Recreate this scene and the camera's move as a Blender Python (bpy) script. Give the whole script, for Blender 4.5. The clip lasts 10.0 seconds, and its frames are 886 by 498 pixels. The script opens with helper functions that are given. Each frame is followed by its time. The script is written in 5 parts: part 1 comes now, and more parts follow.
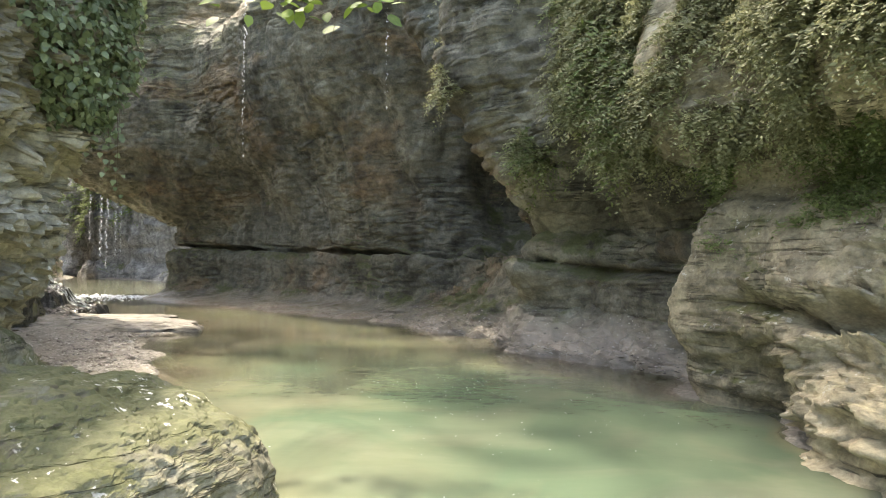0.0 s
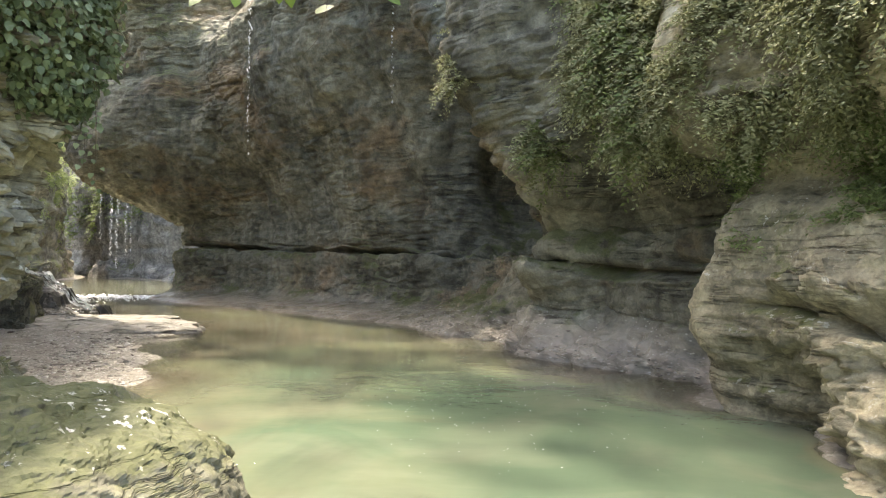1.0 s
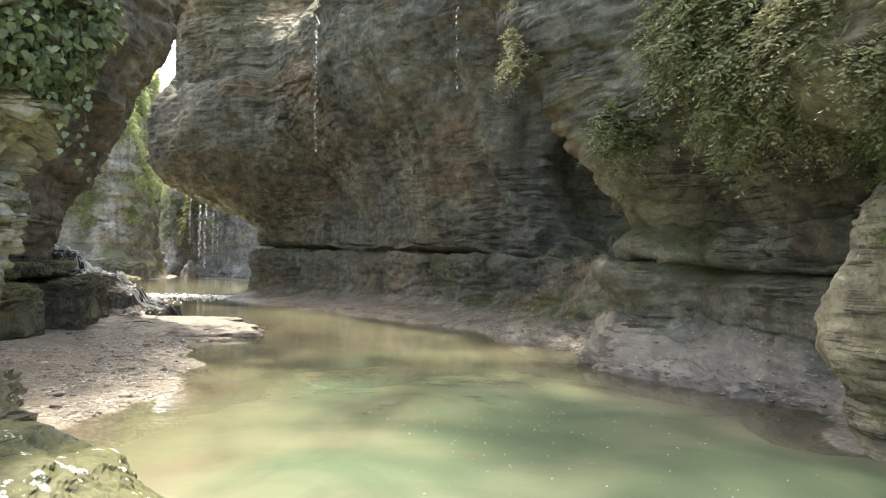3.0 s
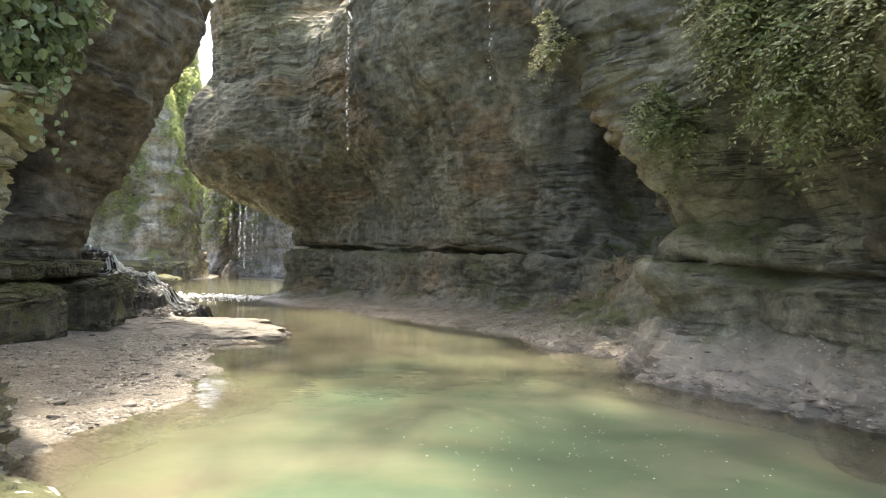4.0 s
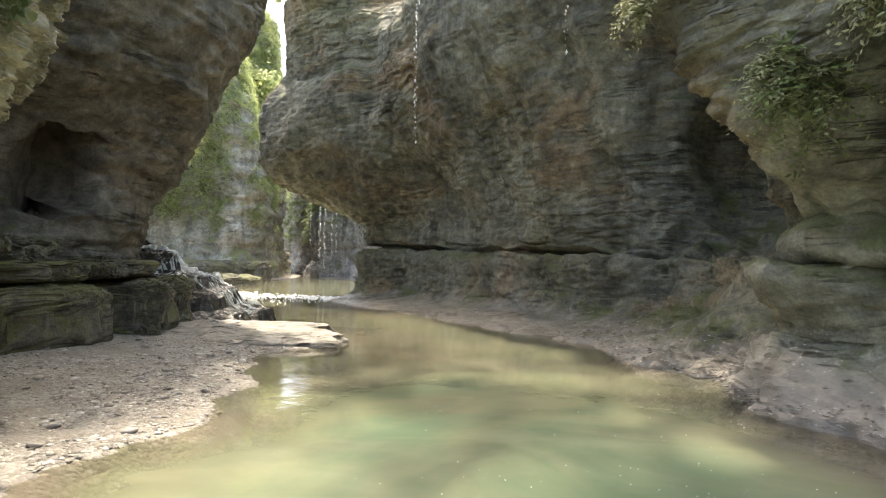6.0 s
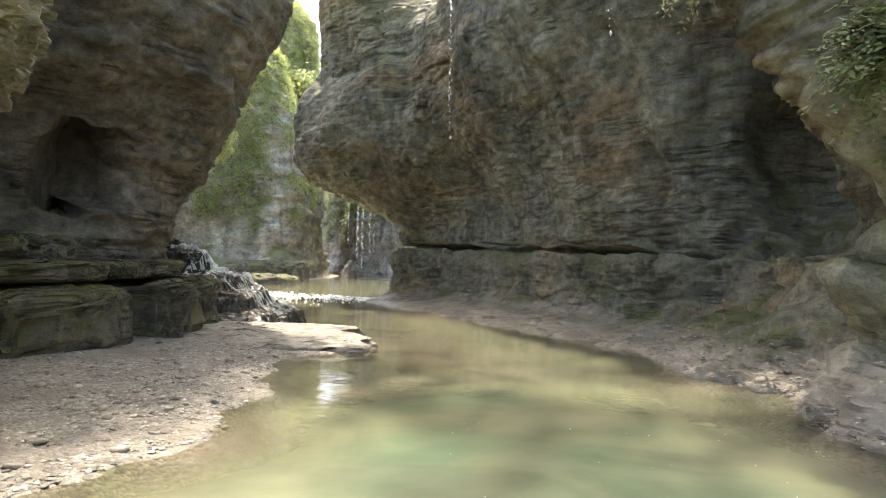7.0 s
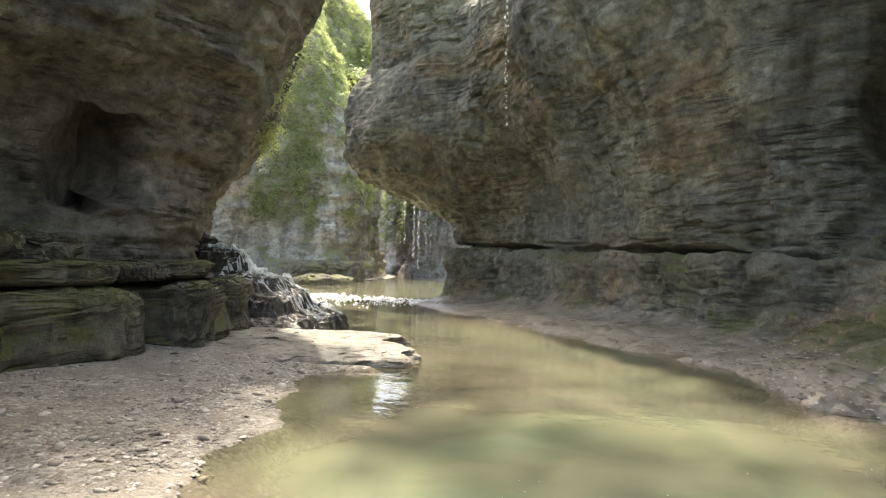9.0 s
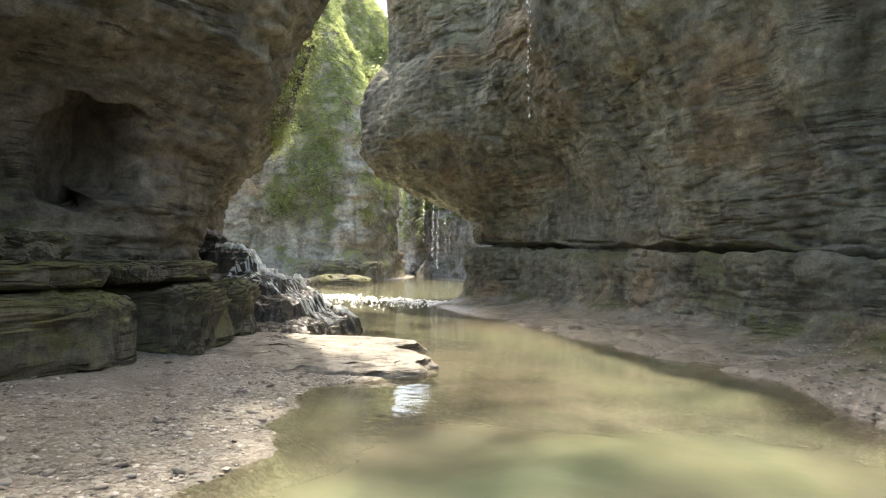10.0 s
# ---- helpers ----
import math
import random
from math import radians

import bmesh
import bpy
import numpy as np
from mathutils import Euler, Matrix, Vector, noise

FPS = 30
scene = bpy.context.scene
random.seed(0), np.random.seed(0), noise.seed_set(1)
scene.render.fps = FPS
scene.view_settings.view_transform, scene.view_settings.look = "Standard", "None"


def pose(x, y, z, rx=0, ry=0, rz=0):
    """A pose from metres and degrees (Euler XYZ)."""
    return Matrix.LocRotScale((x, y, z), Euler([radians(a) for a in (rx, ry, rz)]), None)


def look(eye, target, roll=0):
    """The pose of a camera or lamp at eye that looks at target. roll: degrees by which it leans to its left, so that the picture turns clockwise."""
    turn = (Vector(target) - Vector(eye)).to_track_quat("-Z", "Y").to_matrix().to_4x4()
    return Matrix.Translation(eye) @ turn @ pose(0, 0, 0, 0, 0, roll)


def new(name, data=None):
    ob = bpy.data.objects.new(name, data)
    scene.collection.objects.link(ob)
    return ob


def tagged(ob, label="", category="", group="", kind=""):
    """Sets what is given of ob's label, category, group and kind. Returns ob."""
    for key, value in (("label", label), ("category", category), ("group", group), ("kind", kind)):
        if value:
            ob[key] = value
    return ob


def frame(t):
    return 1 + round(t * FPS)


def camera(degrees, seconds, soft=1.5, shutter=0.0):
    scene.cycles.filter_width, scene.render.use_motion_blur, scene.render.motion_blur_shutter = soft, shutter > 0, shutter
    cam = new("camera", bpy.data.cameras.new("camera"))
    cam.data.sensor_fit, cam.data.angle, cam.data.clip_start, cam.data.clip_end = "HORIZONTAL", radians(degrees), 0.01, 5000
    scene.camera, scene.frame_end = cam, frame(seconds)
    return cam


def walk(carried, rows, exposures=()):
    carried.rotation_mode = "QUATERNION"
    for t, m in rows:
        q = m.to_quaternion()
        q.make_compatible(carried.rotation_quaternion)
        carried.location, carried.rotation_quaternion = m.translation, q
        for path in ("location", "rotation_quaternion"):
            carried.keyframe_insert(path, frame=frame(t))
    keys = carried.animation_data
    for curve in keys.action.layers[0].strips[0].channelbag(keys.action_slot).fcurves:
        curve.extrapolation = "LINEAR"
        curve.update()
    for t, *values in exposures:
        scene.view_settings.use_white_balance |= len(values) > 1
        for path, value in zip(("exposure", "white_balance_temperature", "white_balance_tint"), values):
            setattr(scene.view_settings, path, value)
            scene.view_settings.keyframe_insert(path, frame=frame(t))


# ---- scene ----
cam = camera(69.5, 10.0, 1.1)
PATH = [
    (0, (0.549, 0.179, 1.309), (0.409, 2.174, 1.359), 0.7),
    (0.5, (0.558, 0.38, 1.307), (0.404, 2.373, 1.356), 0.7),
    (1, (0.584, 0.593, 1.306), (0.409, 2.585, 1.355), 0.7),
    (1.5, (0.632, 0.832, 1.307), (0.417, 2.82, 1.356), 0.7),
    (2, (0.675, 1.085, 1.308), (0.395, 3.065, 1.356), 0.7),
    (2.5, (0.7, 1.349, 1.31), (0.341, 3.316, 1.357), 0.7),
    (4, (0.7, 2.196, 1.321), (0.15, 4.119, 1.367), 0.8),
    (4.5, (0.688, 2.48, 1.322), (0.076, 4.384, 1.368), 0.9),
    (5, (0.66, 2.771, 1.333), (-0.013, 4.654, 1.378), 0.9),
    (5.5, (0.616, 3.076, 1.337), (-0.117, 4.937, 1.381), 0.9),
    (7, (0.386, 3.992, 1.34), (-0.518, 5.776, 1.381), 1.0),
    (7.5, (0.277, 4.3, 1.344), (-0.677, 6.058, 1.384), 1.0),
    (8, (0.143, 4.63, 1.34), (-0.855, 6.363, 1.379), 1.0),
    (8.5, (-0.001, 4.937, 1.339), (-1.037, 6.648, 1.378), 1.0),
    (9, (-0.161, 5.249, 1.34), (-1.227, 6.941, 1.379), 1.0),
    (9.5, (-0.345, 5.575, 1.343), (-1.438, 7.25, 1.381), 1.0),
    (10, (-0.539, 5.885, 1.349), (-1.657, 7.543, 1.386), 0.9),
]
walk(cam, [(t, look(eye, target, roll)) for t, eye, target, roll in PATH], [(0.0, 2.45, 7600, 10), (4.0, 2.5, 7600, 10), (10.0, 2.53, 7600, 10)])

# ---- light ----
SUN_ELEVATION, SUN_AZIMUTH = 67.0, 319.0    # degrees above the horizon, degrees clockwise from +y
world = bpy.data.worlds.new("sky")
scene.world = world
world.use_nodes = True
sky = world.node_tree.nodes.new("ShaderNodeTexSky")
sky.sky_type, sky.sun_disc = "NISHITA", False
sky.sun_elevation, sky.sun_rotation = radians(SUN_ELEVATION), radians(SUN_AZIMUTH)
sky.air_density, sky.dust_density = 1.0, 3.0
world.node_tree.links.new(sky.outputs[0], world.node_tree.nodes["Background"].inputs[0])
world.node_tree.nodes["Background"].inputs[1].default_value = 0.15
sun_data = bpy.data.lights.new("sun", "SUN")
sun_data.energy, sun_data.angle, sun_data.color = 2.0, radians(1.8), (1.0, 0.96, 0.9)
sun = new("sun", sun_data)
az, el = radians(SUN_AZIMUTH), radians(SUN_ELEVATION)
TO_SUN = Vector((math.sin(az) * math.cos(el), math.cos(az) * math.cos(el), math.sin(el)))
sun.matrix_world = look(TO_SUN * 60, (0, 0, 0))


# ---- numeric noise ----
def hash01(ix, iy, iz, seed):
    h = (ix * 374761393 + iy * 668265263 + iz * 2147483647 + seed * 1274126177) & 0xFFFFFFFF
    h = ((h ^ (h >> 13)) * 1274126177) & 0xFFFFFFFF
    h = ((h ^ (h >> 16)) * 2246822519) & 0xFFFFFFFF
    return (h ^ (h >> 15)) / 4294967295.0


def vnoise(p, seed=0):
    """Smooth value noise of an N x 3 array, -1 to 1."""
    i = np.floor(p).astype(np.int64)
    f = p - i
    f = f * f * f * (f * (f * 6 - 15) + 10)
    out = 0
    for a in (0, 1):
        for b in (0, 1):
            for c in (0, 1):
                w = (f[:, 0] if a else 1 - f[:, 0]) * (f[:, 1] if b else 1 - f[:, 1]) * (f[:, 2] if c else 1 - f[:, 2])
                out = out + w * hash01(i[:, 0] + a, i[:, 1] + b, i[:, 2] + c, seed)
    return out * 2 - 1


def fbm(p, octaves=4, seed=0, gain=0.5):
    total, amp, norm = 0, 1.0, 0
    for o in range(octaves):
        total = total + amp * vnoise(p * 2.03 ** o + 17.3 * o, seed + o)
        norm += amp
        amp *= gain
    return total / norm


def smooth(a, b, v):
    t = np.clip((v - a) / (b - a), 0, 1)
    return t * t * (3 - 2 * t)


def pchip(x, y, xn):
    """Monotone cubic through (x, y), y of shape n x k, at xn."""
    x, y = np.asarray(x, float), np.asarray(y, float)
    h = np.diff(x)[:, None]
    d = np.diff(y, axis=0) / h
    m = np.zeros_like(y)
    m[0], m[-1] = d[0], d[-1]
    same = d[:-1] * d[1:] > 0
    w1, w2 = 2 * h[1:] + h[:-1], h[1:] + 2 * h[:-1]
    safe0, safe1 = np.where(same, d[:-1], 1), np.where(same, d[1:], 1)
    m[1:-1] = np.where(same, (w1 + w2) / (w1 / safe0 + w2 / safe1), 0)
    k = np.clip(np.searchsorted(x, xn) - 1, 0, len(x) - 2)
    hh = (x[k + 1] - x[k])[:, None]
    t = ((xn - x[k]) / (x[k + 1] - x[k]))[:, None]
    return ((2 * t**3 - 3 * t**2 + 1) * y[k] + (t**3 - 2 * t**2 + t) * hh * m[k]
            + (-2 * t**3 + 3 * t**2) * y[k + 1] + (t**3 - t**2) * hh * m[k + 1])


def strata(p, thick, seed, dip=(0.0, 0.0), warp=0.1):
    """Layered relief, 0 to 1: each bed stands out or back by its own amount, and changes along its length."""
    z = p[:, 2] + dip[0] * p[:, 0] + dip[1] * p[:, 1] + warp * fbm(p * 0.35, 3, seed + 7)
    q = z / thick + 0.5 * vnoise(np.stack([z / thick * 0.6, z * 0, z * 0], 1), seed + 3)
    k = np.floor(q).astype(np.int64)
    f = q - k
    along = p * 0.45
    low = hash01(k, k * 0, k * 0, seed) * 0.6 + 0.2 * (1 + vnoise(np.stack([along[:, 0], along[:, 1], k * 3.7], 1), seed + 1))
    k1 = k + 1
    top = hash01(k1, k1 * 0, k1 * 0, seed) * 0.6 + 0.2 * (1 + vnoise(np.stack([along[:, 0], along[:, 1], k1 * 3.7], 1), seed + 1))
    return low + (top - low) * smooth(0.78, 1.0, f)


def cells(p, size, seed, warp=0.35):
    """Fractured rock: nearest of scattered points, each with its own random value. Returns that value, 0 to 1, and the distance to the crack."""
    q = p / np.array(size)
    q = q + warp * np.stack([vnoise(q * 1.9, seed + 11), vnoise(q * 1.9 + 31, seed + 12), vnoise(q * 1.9 + 67, seed + 13)], 1)
    i = np.floor(q).astype(np.int64)
    d1, d2, val = np.full(len(p), 9.0), np.full(len(p), 9.0), np.zeros(len(p))
    for a in (-1, 0, 1):
        for b in (-1, 0, 1):
            for c in (-1, 0, 1):
                x, y, z = i[:, 0] + a, i[:, 1] + b, i[:, 2] + c
                d = np.sqrt((x + hash01(x, y, z, seed) - q[:, 0]) ** 2 + (y + hash01(x, y, z, seed + 1) - q[:, 1]) ** 2 + (z + hash01(x, y, z, seed + 2) - q[:, 2]) ** 2)
                near = d < d1
                d2 = np.where(near, d1, np.minimum(d2, d))
                val = np.where(near, hash01(x, y, z, seed + 3), val)
                d1 = np.where(near, d, d1)
    return val, d2 - d1


def broken(p, size, seed, step, crack):
    """Relief of a fractured face: blocks stand out unevenly, with narrow open joints between them."""
    v, e = cells(p, size, seed)
    return step * (v - 0.5) * smooth(0.0, 0.12, e) - crack * (1 - smooth(0.0, 0.1, e))


# ---- mesh helpers ----
def mesh_object(name, verts, faces, material, smooth_shade=True, parent=None):
    me = bpy.data.meshes.new(name)
    me.from_pydata(verts, [], faces)
    me.update()
    if smooth_shade:
        me.shade_smooth()
    if material:
        me.materials.append(material)
    ob = new(name, me)
    ob.parent = parent
    return ob


def grid_faces(nu, nv):
    a = np.arange((nu - 1) * (nv - 1)).reshape(nu - 1, nv - 1)
    i, j = np.divmod(a.ravel(), nv - 1)
    b = i * nv + j
    return np.stack([b, b + nv, b + nv + 1, b + 1], 1)


def grid_normals(g):
    n = np.cross(np.gradient(g, axis=0), np.gradient(g, axis=1))
    return n / (np.linalg.norm(n, axis=2, keepdims=True) + 1e-9)


def fast_mesh(name, verts, faces, material, smooth_shade=True, parent=None):
    """from arrays: verts n x 3, faces m x k with the same k."""
    me = bpy.data.meshes.new(name)
    verts, faces = np.asarray(verts, np.float32), np.asarray(faces, np.int32)
    me.vertices.add(len(verts))
    me.vertices.foreach_set("co", verts.ravel())
    me.loops.add(faces.size)
    me.loops.foreach_set("vertex_index", faces.ravel())
    me.polygons.add(len(faces))
    me.polygons.foreach_set("loop_start", np.arange(len(faces), dtype=np.int32) * faces.shape[1])
    me.polygons.foreach_set("use_smooth", np.full(len(faces), smooth_shade))
    me.update(calc_edges=True)
    me.validate()
    me.materials.append(material)
    ob = new(name, me)
    ob.parent = parent
    return ob


class Face:
    """A cliff's upright sections: x, y, facing in degrees from +x, and how far the rock stands out there at each level."""

    def __init__(self, levels):
        self.levels, self.sections = levels, []

    def section(self, x, y, facing, outs):
        self.sections.append((x, y, facing, outs))


def loft(levels, sections, step, rise):
    """A cliff face: sections (x, y, facing in degrees from +x, how far it stands out at each level), swept into a grid of points."""
    levels = list(levels) + [levels[-1] + 0.8, levels[-1] + 1.6]
    xy = []
    for x, y, face, outs in sections:
        outs = list(outs) + [outs[-1] - 2.0, outs[-1] - 9.0]
        a = radians(face)
        xy.append([(x + o * math.cos(a), y + o * math.sin(a)) for o in outs])
    xy = np.array(xy)                                            # sections x levels x 2
    zf = np.linspace(levels[0], levels[-1], 600)
    cols = pchip(levels, xy.transpose(1, 0, 2).reshape(len(levels), -1), zf).reshape(600, len(sections), 2)
    run = np.abs(np.diff(cols, axis=0)).sum(2)
    run = np.minimum(run.max(1), 0.6)
    s = np.concatenate([[0], np.cumsum(np.sqrt(np.diff(zf) ** 2 + (0.7 * run) ** 2))])
    zs = np.interp(np.arange(0, s[-1], rise), s, zf)
    cols = pchip(levels, xy.transpose(1, 0, 2).reshape(len(levels), -1), zs).reshape(len(zs), len(sections), 2)
    mid = cols[: len(zs) * 2 // 3].mean(0)
    c = np.concatenate([[0], np.cumsum(np.linalg.norm(np.diff(mid, axis=0), axis=1))])
    u = np.arange(0, c[-1], step)
    flat = pchip(c, cols.transpose(1, 0, 2).reshape(len(sections), -1), u).reshape(len(u), len(zs), 2)
    g = np.zeros((len(u), len(zs), 3))
    g[:, :, :2] = flat
    g[:, :, 2] = zs[None, :]
    return g


def roughen(g, relief, flip=1):
    """Push a grid out along its normals by relief(points)."""
    n = grid_normals(g) * flip
    p = g.reshape(-1, 3)
    d = relief(p).reshape(g.shape[:2])
    return g + n * d[:, :, None]


# ---- materials ----
class Nodes:
    def __init__(self, name):
        self.mat = bpy.data.materials.new(name)
        self.mat.use_nodes = True
        self.tree = self.mat.node_tree
        self.bsdf = self.tree.nodes["Principled BSDF"]
        self.out = self.tree.nodes["Material Output"]

    def add(self, kind, **values):
        n = self.tree.nodes.new(kind)
        for k, v in values.items():
            n.inputs[k.replace("_", " ")].default_value = v
        return n

    def link(self, a, b):
        self.tree.links.new(a, b)

    def coords(self, scale=(1, 1, 1)):
        g = self.add("ShaderNodeNewGeometry")
        m = self.add("ShaderNodeMapping")
        m.inputs["Scale"].default_value = scale
        self.link(g.outputs["Position"], m.inputs["Vector"])
        return m.outputs[0]

    def noise(self, scale, detail=6, rough=0.6, stretch=(1, 1, 1), distort=0.0):
        n = self.add("ShaderNodeTexNoise", Scale=scale, Detail=detail, Roughness=rough, Distortion=distort)
        self.link(self.coords(stretch), n.inputs["Vector"])
        return n.outputs["Fac"]

    def ramp(self, fac, *stops):
        r = self.add("ShaderNodeValToRGB")
        e = r.color_ramp.elements
        while len(e) < len(stops):
            e.new(0.5)
        for el_, (pos, col) in zip(e, stops):
            el_.position = pos
            el_.color = (*col, 1) if len(col) == 3 else col
        self.link(fac, r.inputs[0])
        return r.outputs[0]

    def span(self, fac, a, b, lo=0.0, hi=1.0):
        m = self.add("ShaderNodeMapRange")
        m.clamp = True
        for k, v in zip(("From Min", "From Max", "To Min", "To Max"), (a, b, lo, hi)):
            m.inputs[k].default_value = v
        self.link(fac, m.inputs["Value"])
        return m.outputs[0]

    def math(self, op, a, b):
        m = self.add("ShaderNodeMath")
        m.operation = op
        for s, v in zip(m.inputs, (a, b)):
            if isinstance(v, (int, float)):
                s.default_value = v
            else:
                self.link(v, s)
        return m.outputs[0]

    def mix(self, fac, a, b, blend="MIX"):
        m = self.add("ShaderNodeMix")
        m.data_type, m.blend_type = "RGBA", blend
        for s, v in ((m.inputs["Factor"], fac), (m.inputs[6], a), (m.inputs[7], b)):
            if isinstance(v, tuple):
                s.default_value = (*v, 1)
            elif isinstance(v, (int, float)):
                s.default_value = v
            else:
                self.link(v, s)
        return m.outputs[2]

    def up(self):
        g = self.add("ShaderNodeNewGeometry")
        s = self.add("ShaderNodeSeparateXYZ")
        self.link(g.outputs["Normal"], s.inputs[0])
        return s.outputs[2]

    def separate(self, colour):
        s = self.add("ShaderNodeSeparateColor")
        self.link(colour, s.inputs[0])
        return s.outputs[0]

    def height(self):
        s = self.add("ShaderNodeSeparateXYZ")
        self.link(self.coords(), s.inputs[0])
        return s.outputs[2]

    def axis(self, k):
        s = self.add("ShaderNodeSeparateXYZ")
        self.link(self.coords(), s.inputs[0])
        return s.outputs[k]

    def bump(self, fac, strength, distance):
        b = self.add("ShaderNodeBump", Strength=strength, Distance=distance)
        self.link(fac, b.inputs["Height"])
        self.link(b.outputs[0], self.bsdf.inputs["Normal"])

    def done(self, colour, rough):
        for v, s in ((colour, "Base Color"), (rough, "Roughness")):
            if isinstance(v, tuple):
                self.bsdf.inputs[s].default_value = (*v, 1)
            elif isinstance(v, (int, float)):
                self.bsdf.inputs[s].default_value = v
            else:
                self.link(v, self.bsdf.inputs[s])
        return self.mat


def rock(name, dark, mid, pale, moss=(0.10, 0.12, 0.03), moss_cover=0.35, rough=(0.65, 0.95), silt=None, ochre=0.0, lichen=0.0, stain=0.55, crag=1.0, chip=6.0, cool=0.0, relief=0.022):
    """Bedded limestone and marl: colour by beds, broad damp patches, run-off streaks, moss on ledges. silt: (height, colour) of the flood-washed foot."""
    n = Nodes(name)
    bands = n.noise(0.9, 7, 0.66, (0.55, 0.55, 1.5), 0.3)
    blots = n.noise(0.38, 4, 0.55)
    zone = n.noise(0.4, 4, 0.55)                                   # where the face is craggy and where it is washed smooth
    grain = n.noise(30, 4, 0.65)
    streak = n.noise(0.9, 5, 0.6, (1.4, 1.4, 0.1), 0.25)
    drip = n.noise(3.6, 4, 0.6, (1.4, 1.4, 0.08))
    col = n.ramp(bands, (0.25, dark), (0.5, mid), (0.75, pale))
    col = n.mix(n.span(blots, 0.42, 0.62, 0, 0.75), col, tuple(c * 0.5 for c in mid))
    if cool:
        col = n.mix(n.span(n.noise(0.3, 3, 0.5, (1, 1, 0.6)), 0.5, 0.62, 0, cool), col, (mid[0] * 0.72, mid[1] * 0.8, mid[2] * 0.98))
    col = n.mix(n.span(streak, 0.5, 0.64, 0, stain), col, tuple(c * 0.45 for c in dark))
    col = n.mix(n.span(streak, 0.28, 0.42, 0.45, 0), col, pale)
    col = n.mix(n.span(drip, 0.54, 0.68, 0, stain * 0.5), col, tuple(c * 0.6 for c in dark))
    if ochre:
        col = n.mix(n.span(n.noise(0.32, 5, 0.65, (1, 1, 2)), 0.53, 0.66, 0, ochre), col, (0.34, 0.2, 0.095))
    mottle = n.noise(3.8, 8, 0.68, (1, 1, 1.3), 0.2)
    col = n.mix(0.6, col, n.ramp(mottle, (0.34, (0.12, 0.12, 0.12)), (0.66, (0.92, 0.92, 0.92))), "OVERLAY")
    col = n.mix(0.22, col, n.ramp(grain, (0.36, (0.2, 0.2, 0.2)), (0.64, (0.9, 0.9, 0.9))), "OVERLAY")
    craggy = n.span(zone, 0.44, 0.6, 0.12 * crag, crag)
    # thin partings between the beds, broken off along their length
    parting = n.noise(1.0, 6, 0.7, (0.3, 0.3, 6.0), 0.0)
    cut = n.math("MULTIPLY", n.span(n.math("ABSOLUTE", n.math("SUBTRACT", parting, 0.52), 0.0), 0.0, 0.018, 1.0, 0.0), n.span(n.noise(1.1, 5, 0.65), 0.5, 0.6))
    col = n.mix(n.math("MULTIPLY", cut, 0.7), col, tuple(c * 0.28 for c in dark))
    cover = n.math("ADD", n.span(n.noise(0.8, 6, 0.65), 0.3, 0.75, -0.5, 0.75), n.span(n.up(), -0.4, 0.8, -0.2, 0.5))
    cover = n.span(n.math("ADD", cover, n.span(mottle, 0.3, 0.7, -0.35, 0.35)), 1.0 - moss_cover * 1.6, 1.3 - moss_cover * 1.6)
    col = n.mix(n.math("MULTIPLY", cover, 0.85), col, n.mix(grain, tuple(c * 0.45 for c in moss), tuple(c * 1.4 for c in moss)))
    if lichen:
        spots = n.span(n.noise(11, 5, 0.65), 0.6, 0.63, 0, lichen)
        spots = n.math("MULTIPLY", spots, n.math("MULTIPLY", n.span(n.up(), 0.0, 0.5), n.span(n.noise(1.6, 4), 0.45, 0.55)))
        col = n.mix(spots, col, (0.66, 0.64, 0.57))
    rgh = n.span(n.noise(2.2, 5), 0.3, 0.7, rough[0], rough[1])
    if silt:
        edge = n.math("ADD", n.height(), n.span(n.noise(1.3, 5), 0.2, 0.8, -0.3, 0.3))
        edge = n.math("SUBTRACT", edge, n.span(n.axis(1), 13.5, 11.0, 0.0, 0.26))     # the mound below the overhang is washed higher
        f = n.span(edge, silt[0] - 0.2, silt[0] + 0.2, 0.92, 0)
        col = n.mix(f, col, n.ramp(n.noise(2.5, 7, 0.65), (0.3, tuple(c * 0.62 for c in silt[1])), (0.7, tuple(c * 1.2 for c in silt[1]))))
        rgh = n.math("MULTIPLY", rgh, n.span(edge, silt[0] - 0.1, silt[0] + 0.2, 0.45, 1.0))
        grit = n.add("ShaderNodeTexVoronoi", Scale=12.0)
        n.link(n.coords((1, 1, 1.6)), grit.inputs["Vector"])
        specks = n.math("MULTIPLY", n.span(grit.outputs["Distance"], 0.22, 0.14), n.span(edge, silt[0] + 0.0, silt[0] + 0.3, 0.8, 0))
        specks = n.math("MULTIPLY", specks, n.span(n.noise(1.7, 4), 0.45, 0.55))
        col = n.mix(specks, col, (0.6, 0.57, 0.5))
    v = n.add("ShaderNodeTexVoronoi", Scale=chip, Randomness=1.0)
    v.feature = "F1"
    warp = n.add("ShaderNodeVectorMath")
    warp.operation = "ADD"
    wob = n.add("ShaderNodeTexNoise", Scale=2.0, Detail=4.0, Roughness=0.55)
    n.link(n.coords((1, 1, 2.2)), warp.inputs[0])
    n.link(n.coords(), wob.inputs["Vector"])
    n.link(wob.outputs["Color"], warp.inputs[1])
    n.link(warp.outputs[0], v.inputs["Vector"])
    chips = n.separate(v.outputs["Color"])                           # each chip of stone lies at its own depth
    fine = n.math("ADD", n.noise(6, 8, 0.66, (0.9, 0.9, 1.5)), n.math("MULTIPLY", n.noise(38, 4, 0.6), 0.15))
